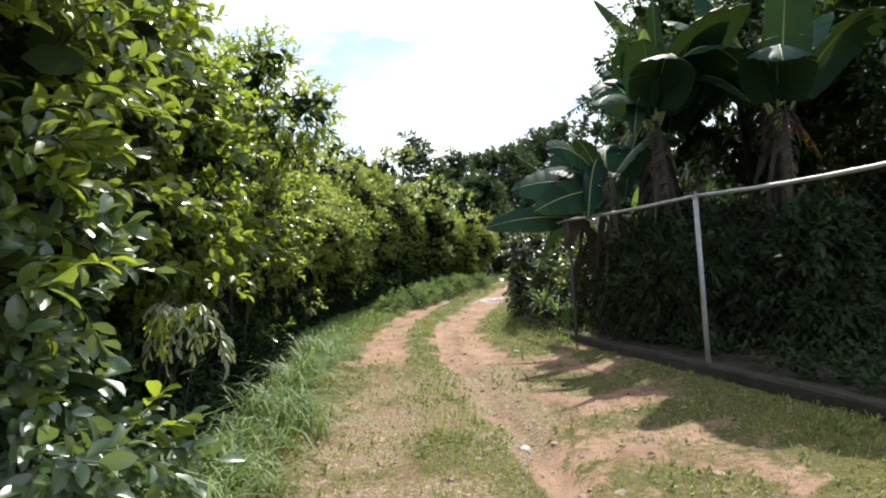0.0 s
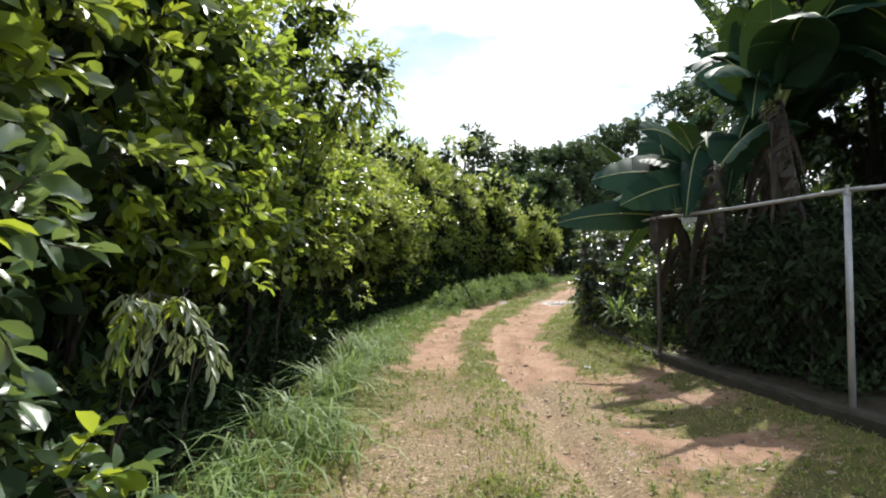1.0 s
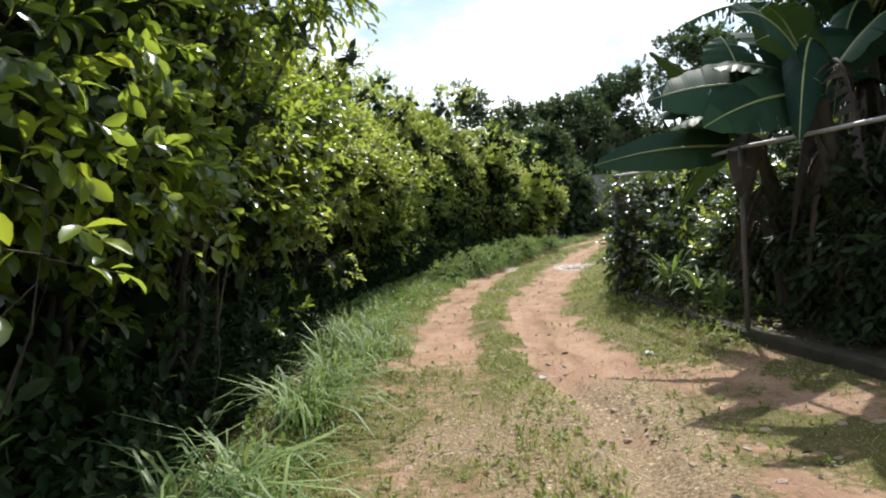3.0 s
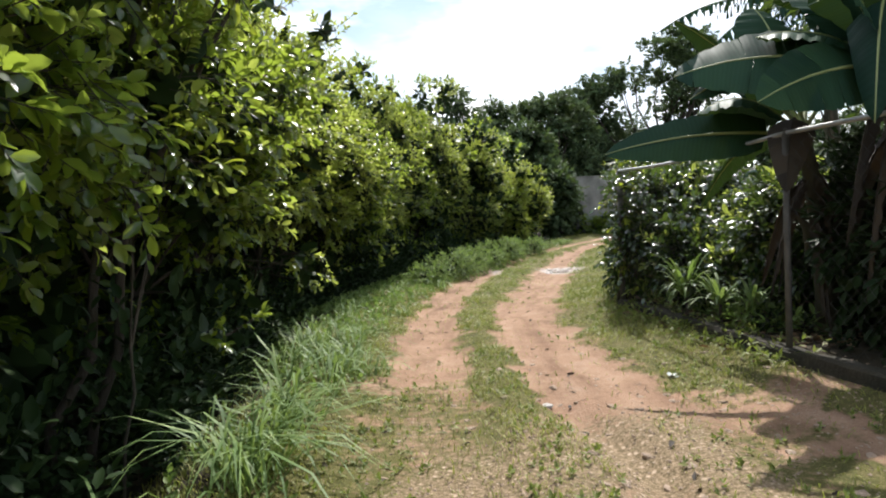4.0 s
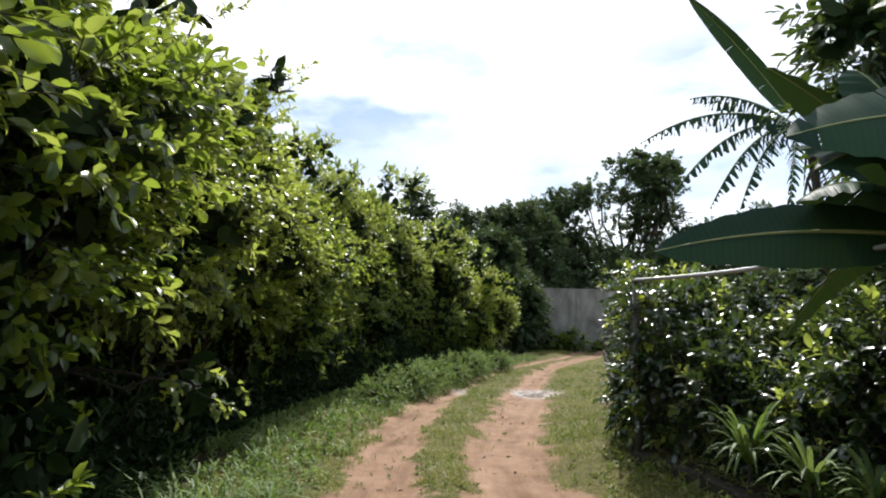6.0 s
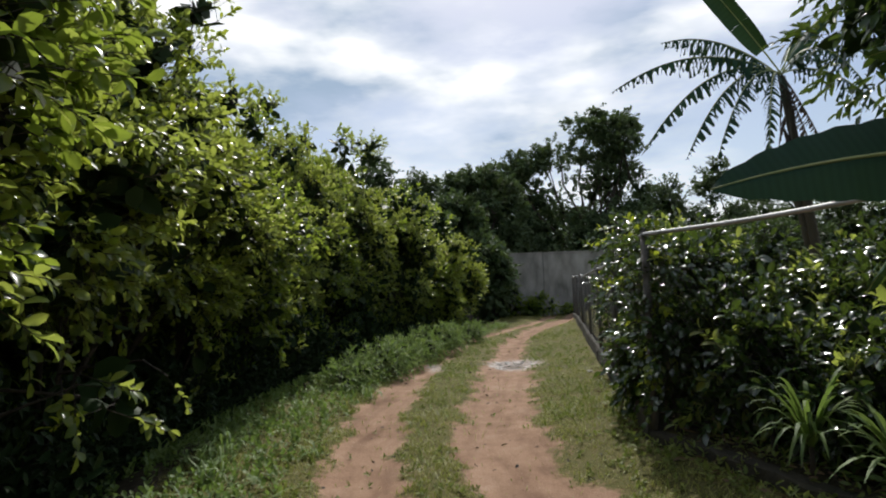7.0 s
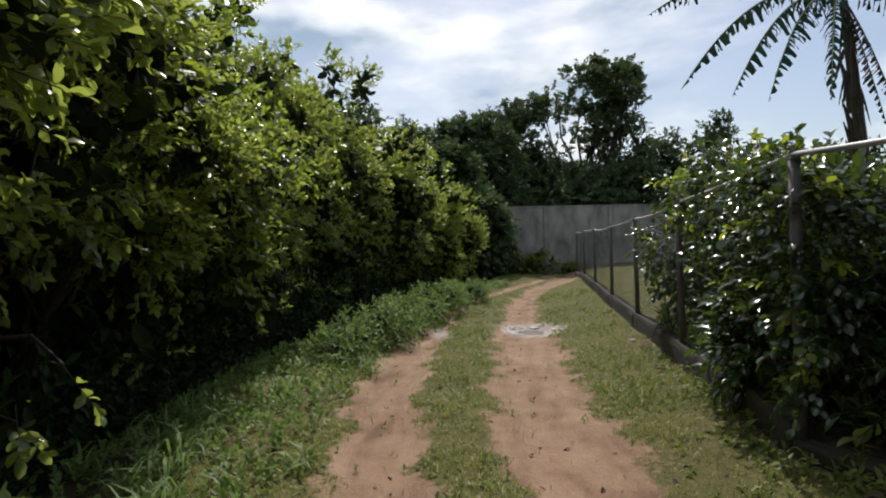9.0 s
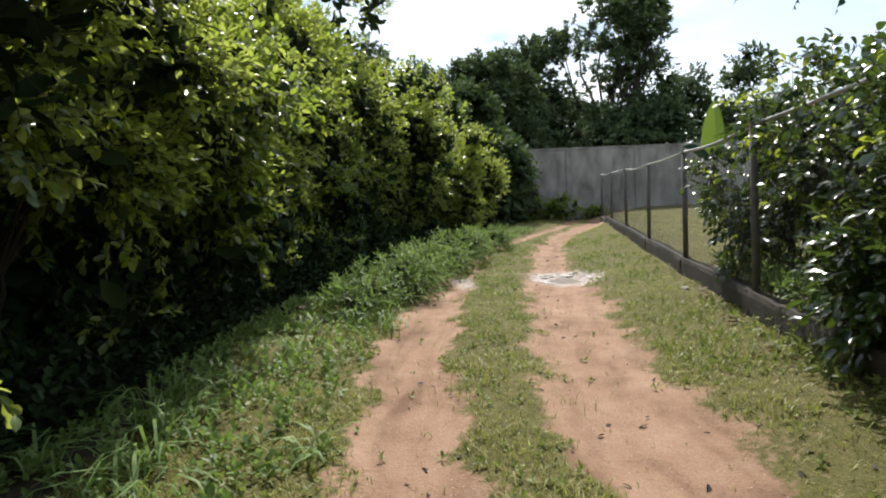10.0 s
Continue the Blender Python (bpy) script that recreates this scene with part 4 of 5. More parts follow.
def banana_leaf(parent, base, tip, lift, width, torn, mat, name="leaf", roll=0.0, fold=0.95):
    """One leaf: an arching midrib and two blade halves, split into ribbons where the wind has torn it."""
    a, c = np.array(base, float), np.array(tip, float)
    b = (a + c) / 2 + np.array([0, 0, lift])
    n = 30 if torn <= 0.5 else 46
    p = bezier(a, b, c, n)
    d = unit(np.gradient(p, axis=0))
    s = unit(np.cross(d, np.array([0, 0, 1.0]) + 1e-3))
    u = np.cross(s, d)
    s, u = s * math.cos(roll) + u * math.sin(roll), u * math.cos(roll) - s * math.sin(roll)
    k = np.linspace(0, 1, n)
    stalk = 0.1
    kk = np.clip((k - stalk) / (1 - stalk), 0, 1)
    shape = kk ** 0.35 * (1 - kk) ** 0.68 / 0.515 * width / 2
    v, f = tube(p, np.linspace(0.022, 0.004, n), 6)
    leaf = part(name, v, f, LEAF_DEAD if mat == LEAF_DEAD else MIDRIB, parent)
    h, along = Heap(), []
    for side in (-1, 1):
        i = int(stalk * n) + 1
        while i < n - 1:
            run = int(rng.integers(1, 3)) if torn > 0.5 else (int(rng.integers(5, 12)) if torn > 0 else n)
            j = min(i + run, n - 1)
            hang = (rng.uniform(0.1, 0.9) if torn > 0.5 else rng.uniform(0, 0.25)) * torn
            cut = rng.uniform(0.12, 0.3) if torn > 0.5 else 0.01
            ragged = rng.uniform(0.6, 1.08) if torn > 0.5 else 1.0
            rows = np.arange(i, j + 1)
            grid = []
            for q in (0.0, 0.35, 0.7, 1.0):
                wdt = shape[rows] * q * ragged
                shift = (np.linspace(1, -1, len(rows)) * cut * q * width * 0.5) if torn > 0 else np.zeros(len(rows))
                drop = -fold * wdt * (0.25 + 0.75 * q) - hang * wdt * q * 1.2
                ripple = 0.012 * np.sin(rows * 1.9 + side) * q
                grid.append(p[rows] + s[rows] * (side * wdt * (1 - 0.35 * hang * q) * (1.15 - 0.3 * fold))[:, None] + u[rows] * (np.where(drop < 0, drop * 0.6, 0) + ripple)[:, None] + np.array([0, 0, 1.0]) * (drop * 0.4)[:, None] + d[rows] * (shift + 0.18 * wdt)[:, None])
            g = np.stack(grid, 1)
            m = len(rows)
            idx = np.arange(m - 1)[:, None] * 4 + np.arange(3)[None]
            q4 = np.stack([idx, idx + 1, idx + 5, idx + 4], -1).reshape(-1, 4)
            h.add(g.reshape(-1, 3), [q4 if side > 0 else q4[:, ::-1]])
            along += np.repeat(rows.astype(float), 4).tolist()
            i = j
    bv, bf, _ = h.all()
    blade = part("blade", bv, bf, mat, leaf)
    blade.data.attributes.new("along", "FLOAT", "POINT").data.foreach_set("value", np.array(along, np.float32))


def banana(base, top, r, leaf_specs, label):
    """Pseudostem with old sheaths, and its leaves: tip, lift, width, torn, material, roll."""
    b, t = np.array(base, float), np.array(top, float)
    th = thing("banana_plant", tuple(b), label, "banana plant", "banana plants")
    k = np.linspace(0, 1, 9)[:, None]
    bow = np.sin(k * np.pi) * np.array([0.06, 0.04, 0])
    v, f = tube(b + np.array([0, 0, -0.1]) + (t - b) * k + bow, np.linspace(r, r * 0.5, 9), 12)
    stem = part("pseudostem", v, [q for q in f if len(q) == 4], STEM, th)
    for i in range(5):
        a = rng.uniform(0, 6.28)
        o = b + (t - b) * rng.uniform(0.2, 0.7)
        side = np.array([math.cos(a), math.sin(a), 0])
        v, f = tube(np.array([o + side * r * 0.7, o + side * r * 0.95 + (t - b) * 0.12, o + side * (r + 0.1) + (t - b) * 0.2]), [r * 0.5, r * 0.34, 0.012], 8)
        part("sheath", v, [q for q in f if len(q) == 4], STEM, stem)
    for tip, lift, width, torn, mat, roll, *fold in leaf_specs:
        banana_leaf(th, t + np.array([rng.normal() * 0.03, rng.normal() * 0.03, -0.05]), tip, lift, width, torn, mat, roll=roll + rng.normal() * 0.08, fold=fold[0] if fold else (0.5 if width < 0.5 else 0.85))
    for i in range(11):
        a = i * 2.4 + rng.uniform(-0.4, 0.4)
        o = t + (b - t) * rng.uniform(0.03, 0.4)
        reach = rng.uniform(0.2, 0.5)
        tip = o + np.array([math.cos(a) * reach, math.sin(a) * reach, -rng.uniform(0.7, 1.5)])
        banana_leaf(th, o, tip, 0.6, rng.uniform(0.07, 0.16), 0.4, LEAF_DEAD, name="dead_leaf", roll=rng.normal() * 0.8, fold=1.5)
    return th


G = lambda x, y: float(ground_z(x, y))
banana((3.0, 10.5, G(3.0, 10.5)), (2.65, 10.25, 2.12), 0.12, [
    ((0.9, 10.95, 2.04), 0.2, 0.52, 0.0, BANANA, 1.0, 0.12), ((1.52, 10.42, 3.28), 0.25, 0.34, 0.0, BANANA, -0.5), ((2.0, 11.2, 1.4), 0.6, 0.3, 0.4, BANANA, -0.2),
    ((4.2, 10.6, 2.7), 0.9, 0.7, 0.3, BANANA, -0.2, 0.3), ((3.6, 11.9, 2.9), 0.8, 0.7, 0.3, BANANA, 0.2, 0.3), ((2.35, 11.4, 3.0), 0.5, 0.8, 0.2, BANANA, 0.0, 0.2), ((1.75, 10.55, 2.35), 0.5, 0.6, 0.2, BANANA, 0.1, 0.4), ((3.0, 11.7, 3.4), 0.5, 0.8, 0.2, BANANA, 0.0, 0.2), ((2.5, 10.9, 3.5), 0.4, 0.8, 0.2, BANANA, 0.0, 0.2), ((2.2, 9.7, 1.5), 0.7, 0.4, 0.5, LEAF_DEAD, 0.3),
], "banana plant leaning over the fence, with broad unbroken leaves")
banana((3.1, 9.4, G(3.1, 9.4)), (2.85, 9.35, 2.5), 0.12, [
    ((1.34, 9.95, 2.62), 0.3, 0.78, 0.1, BANANA, 1.08, 0.12), ((1.55, 8.77, 2.15), 0.2, 0.55, 0.2, BANANA, 1.05, 0.15), ((1.46, 9.9, 2.4), 0.4, 0.5, 0.2, BANANA, 0.7, 0.2), ((1.75, 8.5, 3.05), 0.5, 0.55, 0.2, BANANA, 1.0, 0.2),
    ((2.35, 8.75, 1.95), 1.4, 0.5, 0.3, BANANA, 0.2), ((4.0, 9.0, 3.1), 0.8, 0.55, 0.3, BANANA, 0.3), ((3.2, 10.6, 3.3), 0.7, 0.8, 0.3, BANANA, 0.0, 0.2), ((2.5, 10.3, 3.3), 0.5, 0.75, 0.2, BANANA, 0.0, 0.2), ((2.3, 9.2, 3.3), 0.4, 0.7, 0.2, BANANA, 0.1, 0.2), ((1.95, 9.65, 2.85), 0.3, 0.6, 0.2, BANANA, 0.1, 0.3), ((2.7, 8.4, 1.6), 1.2, 0.4, 0.7, LEAF_DEAD, 0.5),
], "banana plant with broad drooping leaves hanging over the wire")
banana((3.8, 8.95, G(3.8, 8.95)), (3.5, 8.9, 3.3), 0.13, [
    ((2.4, 7.9, 3.5), 0.7, 0.6, 0.3, BANANA, 0.4, 0.4), ((3.2, 8.2, 4.5), 0.5, 0.7, 0.3, BANANA, 0.3, 0.35), ((5.2, 8.6, 4.1), 1.0, 0.85, 0.4, BANANA, -0.1, 0.35), ((3.0, 8.3, 3.1), 1.2, 0.42, 0.2, BANANA, 0.4),
    ((4.8, 10.3, 4.6), 1.0, 0.85, 0.4, BANANA, 0.1, 0.35), ((2.9, 10.1, 4.3), 0.8, 0.8, 0.4, BANANA, 0.2, 0.35), ((4.5, 7.9, 3.4), 1.2, 0.8, 0.4, BANANA, 0.1, 0.4), ((3.3, 7.9, 2.0), 1.2, 0.5, 0.7, LEAF_DEAD, 0.5),
    ((3.3, 7.3, 3.9), 0.9, 0.85, 0.3, BANANA, 0.1, 0.35), ((4.5, 7.7, 4.7), 0.8, 0.85, 0.3, BANANA, 0.1, 0.35), ((4.9, 9.3, 5.1), 0.6, 0.85, 0.3, BANANA, 0.0, 0.35), ((3.9, 7.2, 4.5), 0.7, 0.85, 0.3, BANANA, 0.0, 0.3),
], "tall dark green banana plant behind the wire fence")
banana((4.15, 10.75, G(4.15, 10.75)), (4.05, 10.65, 3.6), 0.13, [
    ((3.0, 10.3, 4.2), 0.7, 0.85, 0.3, BANANA, 0.2, 0.35), ((3.1, 9.4, 4.2), 0.8, 0.85, 0.3, BANANA, 0.2, 0.35), ((3.9, 8.9, 4.4), 0.9, 0.85, 0.3, BANANA, 0.1, 0.35), ((5.2, 9.8, 4.5), 0.9, 0.8, 0.4, BANANA, 0.1, 0.4),
    ((5.5, 11.2, 4.4), 0.9, 0.75, 0.4, BANANA, 0.0, 0.5), ((4.4, 12.2, 4.5), 0.9, 0.75, 0.4, BANANA, 0.0, 0.5), ((3.2, 11.6, 4.4), 0.8, 0.75, 0.3, BANANA, 0.2, 0.4), ((4.05, 10.6, 5.5), 0.0, 0.56, 0.0, BANANA_NEW, 0.5),
    ((3.3, 10.9, 4.9), 0.5, 0.8, 0.3, BANANA, 0.2, 0.35), ((3.4, 9.7, 5.0), 0.6, 0.8, 0.3, BANANA, 0.2, 0.35), ((4.6, 9.3, 5.1), 0.6, 0.8, 0.3, BANANA, 0.0, 0.4), ((3.3, 10.0, 2.3), 1.1, 0.5, 0.3, BANANA, 0.5),
], "banana plant with broad dark leaves and one upright young leaf")
banana((4.8, 12.0, G(4.8, 12.0)), (4.8, 12.0, 3.4), 0.14, [
    ((3.1, 11.2, 4.6), 1.2, 0.75, 0.5, BANANA, 0.6), ((3.6, 12.4, 5.6), 0.8, 0.7, 0.6, BANANA, 0.5), ((6.3, 10.6, 4.4), 1.2, 0.7, 0.4, BANANA, -0.5), ((4.7, 9.6, 4.4), 1.3, 0.75, 0.4, BANANA, 0.3),
    ((5.6, 13.2, 4.8), 1.2, 0.7, 0.4, BANANA, 0), ((4.4, 11.0, 6.2), 0.1, 0.55, 0.2, BANANA, 0.4), ((5.4, 9.8, 5.4), 0.9, 0.7, 0.3, BANANA, -0.3), ((3.5, 10.2, 5.2), 0.9, 0.7, 0.3, BANANA, 0.5),
], "tall dark green banana plant behind the wire fence")
banana((6.0, 10.0, G(6.0, 10.0)), (6.0, 10.0, 3.6), 0.15, [
    ((4.4, 9.2, 4.9), 1.2, 0.75, 0.4, BANANA, 0.6), ((5.2, 8.2, 4.4), 1.2, 0.75, 0.4, BANANA, 0.3), ((7.2, 8.6, 4.8), 1.2, 0.75, 0.4, BANANA, -0.4), ((6.2, 9.0, 6.4), 0.3, 0.6, 0.3, BANANA, 0.2),
    ((5.0, 10.6, 6.2), 0.7, 0.75, 0.4, BANANA, 0.5), ((7.6, 10.8, 5.2), 1.2, 0.75, 0.4, BANANA, -0.4), ((6.65, 9.85, 2.75), 0.5, 0.3, 0.7, LEAF_ORANGE, 0.3), ((5.2, 9.0, 2.6), 1.5, 0.6, 0.7, LEAF_DEAD, 0.4),
], "tall dark green banana plant behind the wire fence")
banana((5.1, 8.3, G(5.1, 8.3)), (5.1, 8.3, 3.1), 0.14, [
    ((3.5, 7.6, 4.0), 1.1, 0.9, 0.3, BANANA, 0.1, 0.35), ((4.3, 6.7, 3.6), 1.2, 0.9, 0.3, BANANA, 0.1, 0.35), ((6.3, 7.2, 4.2), 1.2, 0.9, 0.3, BANANA, 0.3, 0.35), ((5.0, 7.6, 5.3), 0.5, 0.7, 0.2, BANANA, 0.2),
    ((3.8, 9.0, 5.0), 0.9, 0.9, 0.3, BANANA, 0.1, 0.35), ((6.4, 9.2, 4.9), 1.0, 0.9, 0.3, BANANA, 0.3, 0.35), ((4.6, 7.2, 2.2), 1.3, 0.6, 0.6, LEAF_DEAD, 0.2),
], "tall dark green banana plant behind the wire fence")
banana((10.6, 31.7, G(10.6, 31.7)), (10.55, 31.7, 2.2), 0.13, [
    ((10.45, 31.5, 4.5), 0.0, 0.95, 0.0, BANANA_NEW, 0.2), ((9.2, 31.5, 2.9), 0.8, 0.6, 0.3, BANANA, 0.3), ((11.9, 31.2, 2.9), 0.8, 0.6, 0.3, BANANA, 0.2), ((10.2, 30.4, 2.6), 0.9, 0.6, 0.3, BANANA, 0.2),
], "young banana plant with an upright bright leaf in the far yard")
banana((10.3, 22.4, G(10.3, 22.4)), (9.3, 22.0, 6.9), 0.18, [
    ((4.7, 22.0, 6.4), 1.4, 0.7, 0.6, BANANA, 0.4), ((6.1, 22.0, 7.7), 0.9, 0.75, 0.8, BANANA, 0.3), ((5.4, 22.0, 4.8), 1.9, 0.55, 0.9, BANANA, 0.3), ((6.45, 21.8, 4.6), 1.7, 0.6, 0.9, BANANA, 0.3),
    ((7.0, 21.4, 4.4), 1.7, 0.65, 0.9, BANANA, 0.2), ((8.1, 21.0, 4.3), 1.6, 0.65, 0.8, BANANA, 0.2), ((6.3, 22.3, 10.9), 0.4, 0.62, 0.2, BANANA, -1.0), ((12.5, 21.5, 6.6), 1.6, 0.7, 0.6, BANANA, 0),
    ((11.5, 23.6, 8.6), 1.0, 0.7, 0.5, BANANA, 0), ((9.6, 19.6, 5.6), 1.7, 0.75, 0.7, BANANA, 0.2), ((9.9, 21.6, 3.9), 0.3, 0.4, 1.0, LEAF_DEAD, 0), ((10.5, 21.9, 4.2), 0.4, 0.4, 1.0, LEAF_DEAD, 0),
    ((11.6, 21.0, 5.0), 1.4, 0.7, 0.7, BANANA, 0), ((10.6, 21.4, 8.4), 0.6, 0.7, 0.5, BANANA, 0),
], "very tall banana plant with wind-torn leaves and hanging dead ones")

# ---- grass, weeds and stones ----


def blades(x, y, height, width, bend, arc):
    """Grass blades rooted at x, y that bend over; arc: how far the tip hangs."""
    n = len(x)
    a = rng.uniform(0, 6.28, n)
    way = np.stack([np.cos(a), np.sin(a), np.zeros(n)], -1)
    side = np.stack([-np.sin(a), np.cos(a), np.zeros(n)], -1)
    root = np.stack([x, y, ground_z(x, y) - 0.01], -1)
    v = []
    for k, wk in ((0, 0.8), (0.45, 1.0), (0.8, 0.7), (1.0, 0.0)):
        c = root + way * (height * bend * k ** 1.6)[:, None]
        c[:, 2] += height * (k - arc * k ** 3)
        if wk:
            v += [c - side * (width * wk / 2)[:, None], c + side * (width * wk / 2)[:, None]]
        else:
            v.append(c)
    v = np.stack(v, 1).reshape(-1, 3)
    base = np.arange(n)[:, None] * 7
    return v, [base + np.array([[0, 1, 3, 2]]), base + np.array([[2, 3, 5, 4]])], base + np.array([[4, 5, 6]])


def scatter(n, x0, x1, y0, y1, keep):
    x, y = rng.uniform(x0, x1, n), rng.uniform(y0, y1, n)
    k = rng.random(n) < keep(x, y)
    return x[k], y[k]


# tall tussocks on the verge under the hedge
tx, ty = scatter(2600, -4.0, 3.5, 1.0, 31.0, lambda x, y: inside(x, np.interp(y, HEDGE_Y, HEDGE_X) + 0.1, lane(VERGE, y) - 0.1, 0.2) * np.interp(y, [1, 6, 11, 12.5, 22, 31], [0.6, 1.0, 1.0, 0.05, 0.12, 0.45]))
# a few taller tufts lean out of the ditch
tx, ty = np.concatenate([tx, [-2.9, -2.8, -2.95, -2.6, -3.0, -2.7, -2.5]]), np.concatenate([ty, [15.0, 14.4, 15.6, 13.5, 16.4, 14.0, 12.7]])
bx, by = np.repeat(tx, 17) + rng.normal(size=len(tx) * 17) * 0.07, np.repeat(ty, 17) + rng.normal(size=len(tx) * 17) * 0.07
hgt = np.repeat(rng.uniform(0.25, 0.68, len(tx)) * np.interp(ty, [1, 4, 6, 10, 13], [0.9, 1.05, 1.35, 1.35, 1.0]), 17) * rng.uniform(0.6, 1.2, len(bx))
v, q, t3 = blades(bx, by, hgt, rng.uniform(0.009, 0.023, len(bx)), rng.uniform(0.45, 1.3, len(bx)), rng.uniform(0.45, 1.0, len(bx)))
h = Heap().add(v, [*q, t3])
gv, gf_, _ = h.all()
solo("verge_grass", gv, gf_, GRASS_LONG, "long arching grass on the verge below the hedge", "grass", "stuff")


def turf_keep(x, y):
    right = np.interp(y, FENCE_Y, FENCE_X) - 0.12
    on = inside(x, np.interp(y, HEDGE_Y, HEDGE_X) - 0.5, right, 0.15)
    dry = 1 - 0.5 * (1 - step(6.5, 11, y)) * inside(x, -1.3, 3.0, 0.3) * (1 - inside(x, lane(MID_L, y), lane(MID_R, y), 0.12))
    return on * dry * np.clip(1.08 - 1.35 * bare_at(x, y), 0.03, 1) * np.clip(0.25 + 1.1 * vnoise(x, y, 2.2, 12), 0, 1)


tx, ty = scatter(195000, -3.2, 4.4, 1.2, 20, turf_keep)
t2x, t2y = scatter(60000, -3.2, 7.0, 20, 35, turf_keep)
t3x, t3y = scatter(26000, 2.0, 10.0, 17.5, 34, lambda x, y: inside(x, np.interp(y, FENCE_Y, FENCE_X) + 0.15, np.interp(y, FENCE_Y, FENCE_X) + 3.2, 0.1) * np.clip(0.3 + 1.1 * vnoise(x, y, 2.2, 12), 0, 1))
tx, ty = np.concatenate([tx, t2x, t3x]), np.concatenate([ty, t2y, t3y])
hgt = rng.uniform(0.02, 0.08, len(tx)) * (0.35 + 1.3 * vnoise(tx, ty, 1.6, 14) ** 1.5 + 0.6 * vnoise(tx, ty, 6.0, 15))
v, q, t3 = blades(tx, ty, hgt, rng.uniform(0.004, 0.009, len(tx)), rng.uniform(0.3, 1.2, len(tx)), rng.uniform(0.1, 0.5, len(tx)))
gv, gf_, _ = Heap().add(v, [*q, t3]).all()
solo("turf_grass", gv, gf_, GRASS_SHORT, "short trampled grass between and beside the wheel tracks", "grass", "stuff")

# low broad-leaved weeds on the verge, and tall weeds at the bend
wx, wy = scatter(13000, -4.0, 3.6, 5.0, 31.0, lambda x, y: inside(x, np.interp(y, HEDGE_Y, HEDGE_X) - 0.5, lane(VERGE, y) - 0.25, 0.3) * np.interp(y, [5, 9, 11, 20, 31], [0.15, 0.3, 0.9, 0.9, 0.9]))
roots = np.stack([wx, wy, ground_z(wx, wy)], -1)
(v, f), _, _ = sprays(roots, np.tile([0, 0, 1.0], (len(wx), 1)) + rng.normal(size=(len(wx), 3)) * 0.25, 0.13, 7, 0.06, 0.034, False, 0.1)
gv, gf_, _ = Heap().add(v, f).all()
solo("verge_weeds", gv, gf_, WEED, "low broad-leaved weeds along the grass verge", "weeds", "stuff")
for cx, cy, hh in [(-1.2, 20.2, 0.75), (-0.75, 21.4, 0.9), (-0.3, 22.6, 1.0), (0.2, 23.8, 1.0), (0.7, 25.0, 0.9), (1.3, 26.4, 0.85), (-1.7, 18.8, 0.6)]:
    g = G(cx, cy)
    lobes = lump(cx, cy, g - 0.1, g + hh * 0.8, 0.42, 0.6, 9, 0.1, 0.24, 0.5)
    plant("weed_clump", (cx, cy, g), lobes, "tall pale green weeds crowding the verge at the bend", "weeds", [WEED, GRASS_LONG, LEAF_SHADE], 170, 0.32, 9, 0.1, 0.028, False, 3, 0.008, None, 0.4, 60, 0.12, group="weeds at the bend")

# leafy fill added under the hedge, near-black to stand for deep shade
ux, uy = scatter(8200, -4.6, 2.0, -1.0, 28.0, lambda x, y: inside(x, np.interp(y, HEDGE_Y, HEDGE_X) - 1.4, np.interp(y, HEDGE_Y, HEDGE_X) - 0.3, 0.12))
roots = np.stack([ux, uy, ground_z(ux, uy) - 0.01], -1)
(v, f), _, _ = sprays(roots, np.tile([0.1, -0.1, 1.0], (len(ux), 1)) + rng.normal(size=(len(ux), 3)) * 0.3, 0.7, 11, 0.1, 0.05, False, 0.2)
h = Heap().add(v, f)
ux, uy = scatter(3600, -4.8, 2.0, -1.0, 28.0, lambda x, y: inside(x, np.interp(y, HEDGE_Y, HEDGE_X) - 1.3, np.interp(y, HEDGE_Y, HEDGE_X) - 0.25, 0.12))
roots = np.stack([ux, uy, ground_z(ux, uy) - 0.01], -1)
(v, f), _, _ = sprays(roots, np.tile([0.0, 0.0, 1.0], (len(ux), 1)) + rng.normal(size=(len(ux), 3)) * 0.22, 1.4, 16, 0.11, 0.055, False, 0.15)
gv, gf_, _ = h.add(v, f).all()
solo("hedge_shade_fill", gv, gf_, LEAF_SHADE, "near-black leaves added as the deep shade in the ditch below the hedge", "undergrowth", "stuff")

wx, wy = scatter(17000, -2.4, 5.0, 3.0, 28.0, lambda x, y: turf_keep(x, y) * (vnoise(x, y, 1.7, 51) > 0.42))
roots = np.stack([wx, wy, ground_z(wx, wy) - 0.005], -1)
(v, f), _, _ = sprays(roots, np.tile([0, 0, 1.0], (len(wx), 1)) + rng.normal(size=(len(wx), 3)) * 0.4, 0.045, 6, 0.04, 0.02, False, 0.1)
gv, gf_, _ = Heap().add(v, f).all()
solo("turf_weeds", gv, gf_, TURF_WEED, "small low weeds growing through the trampled turf", "weeds", "stuff")

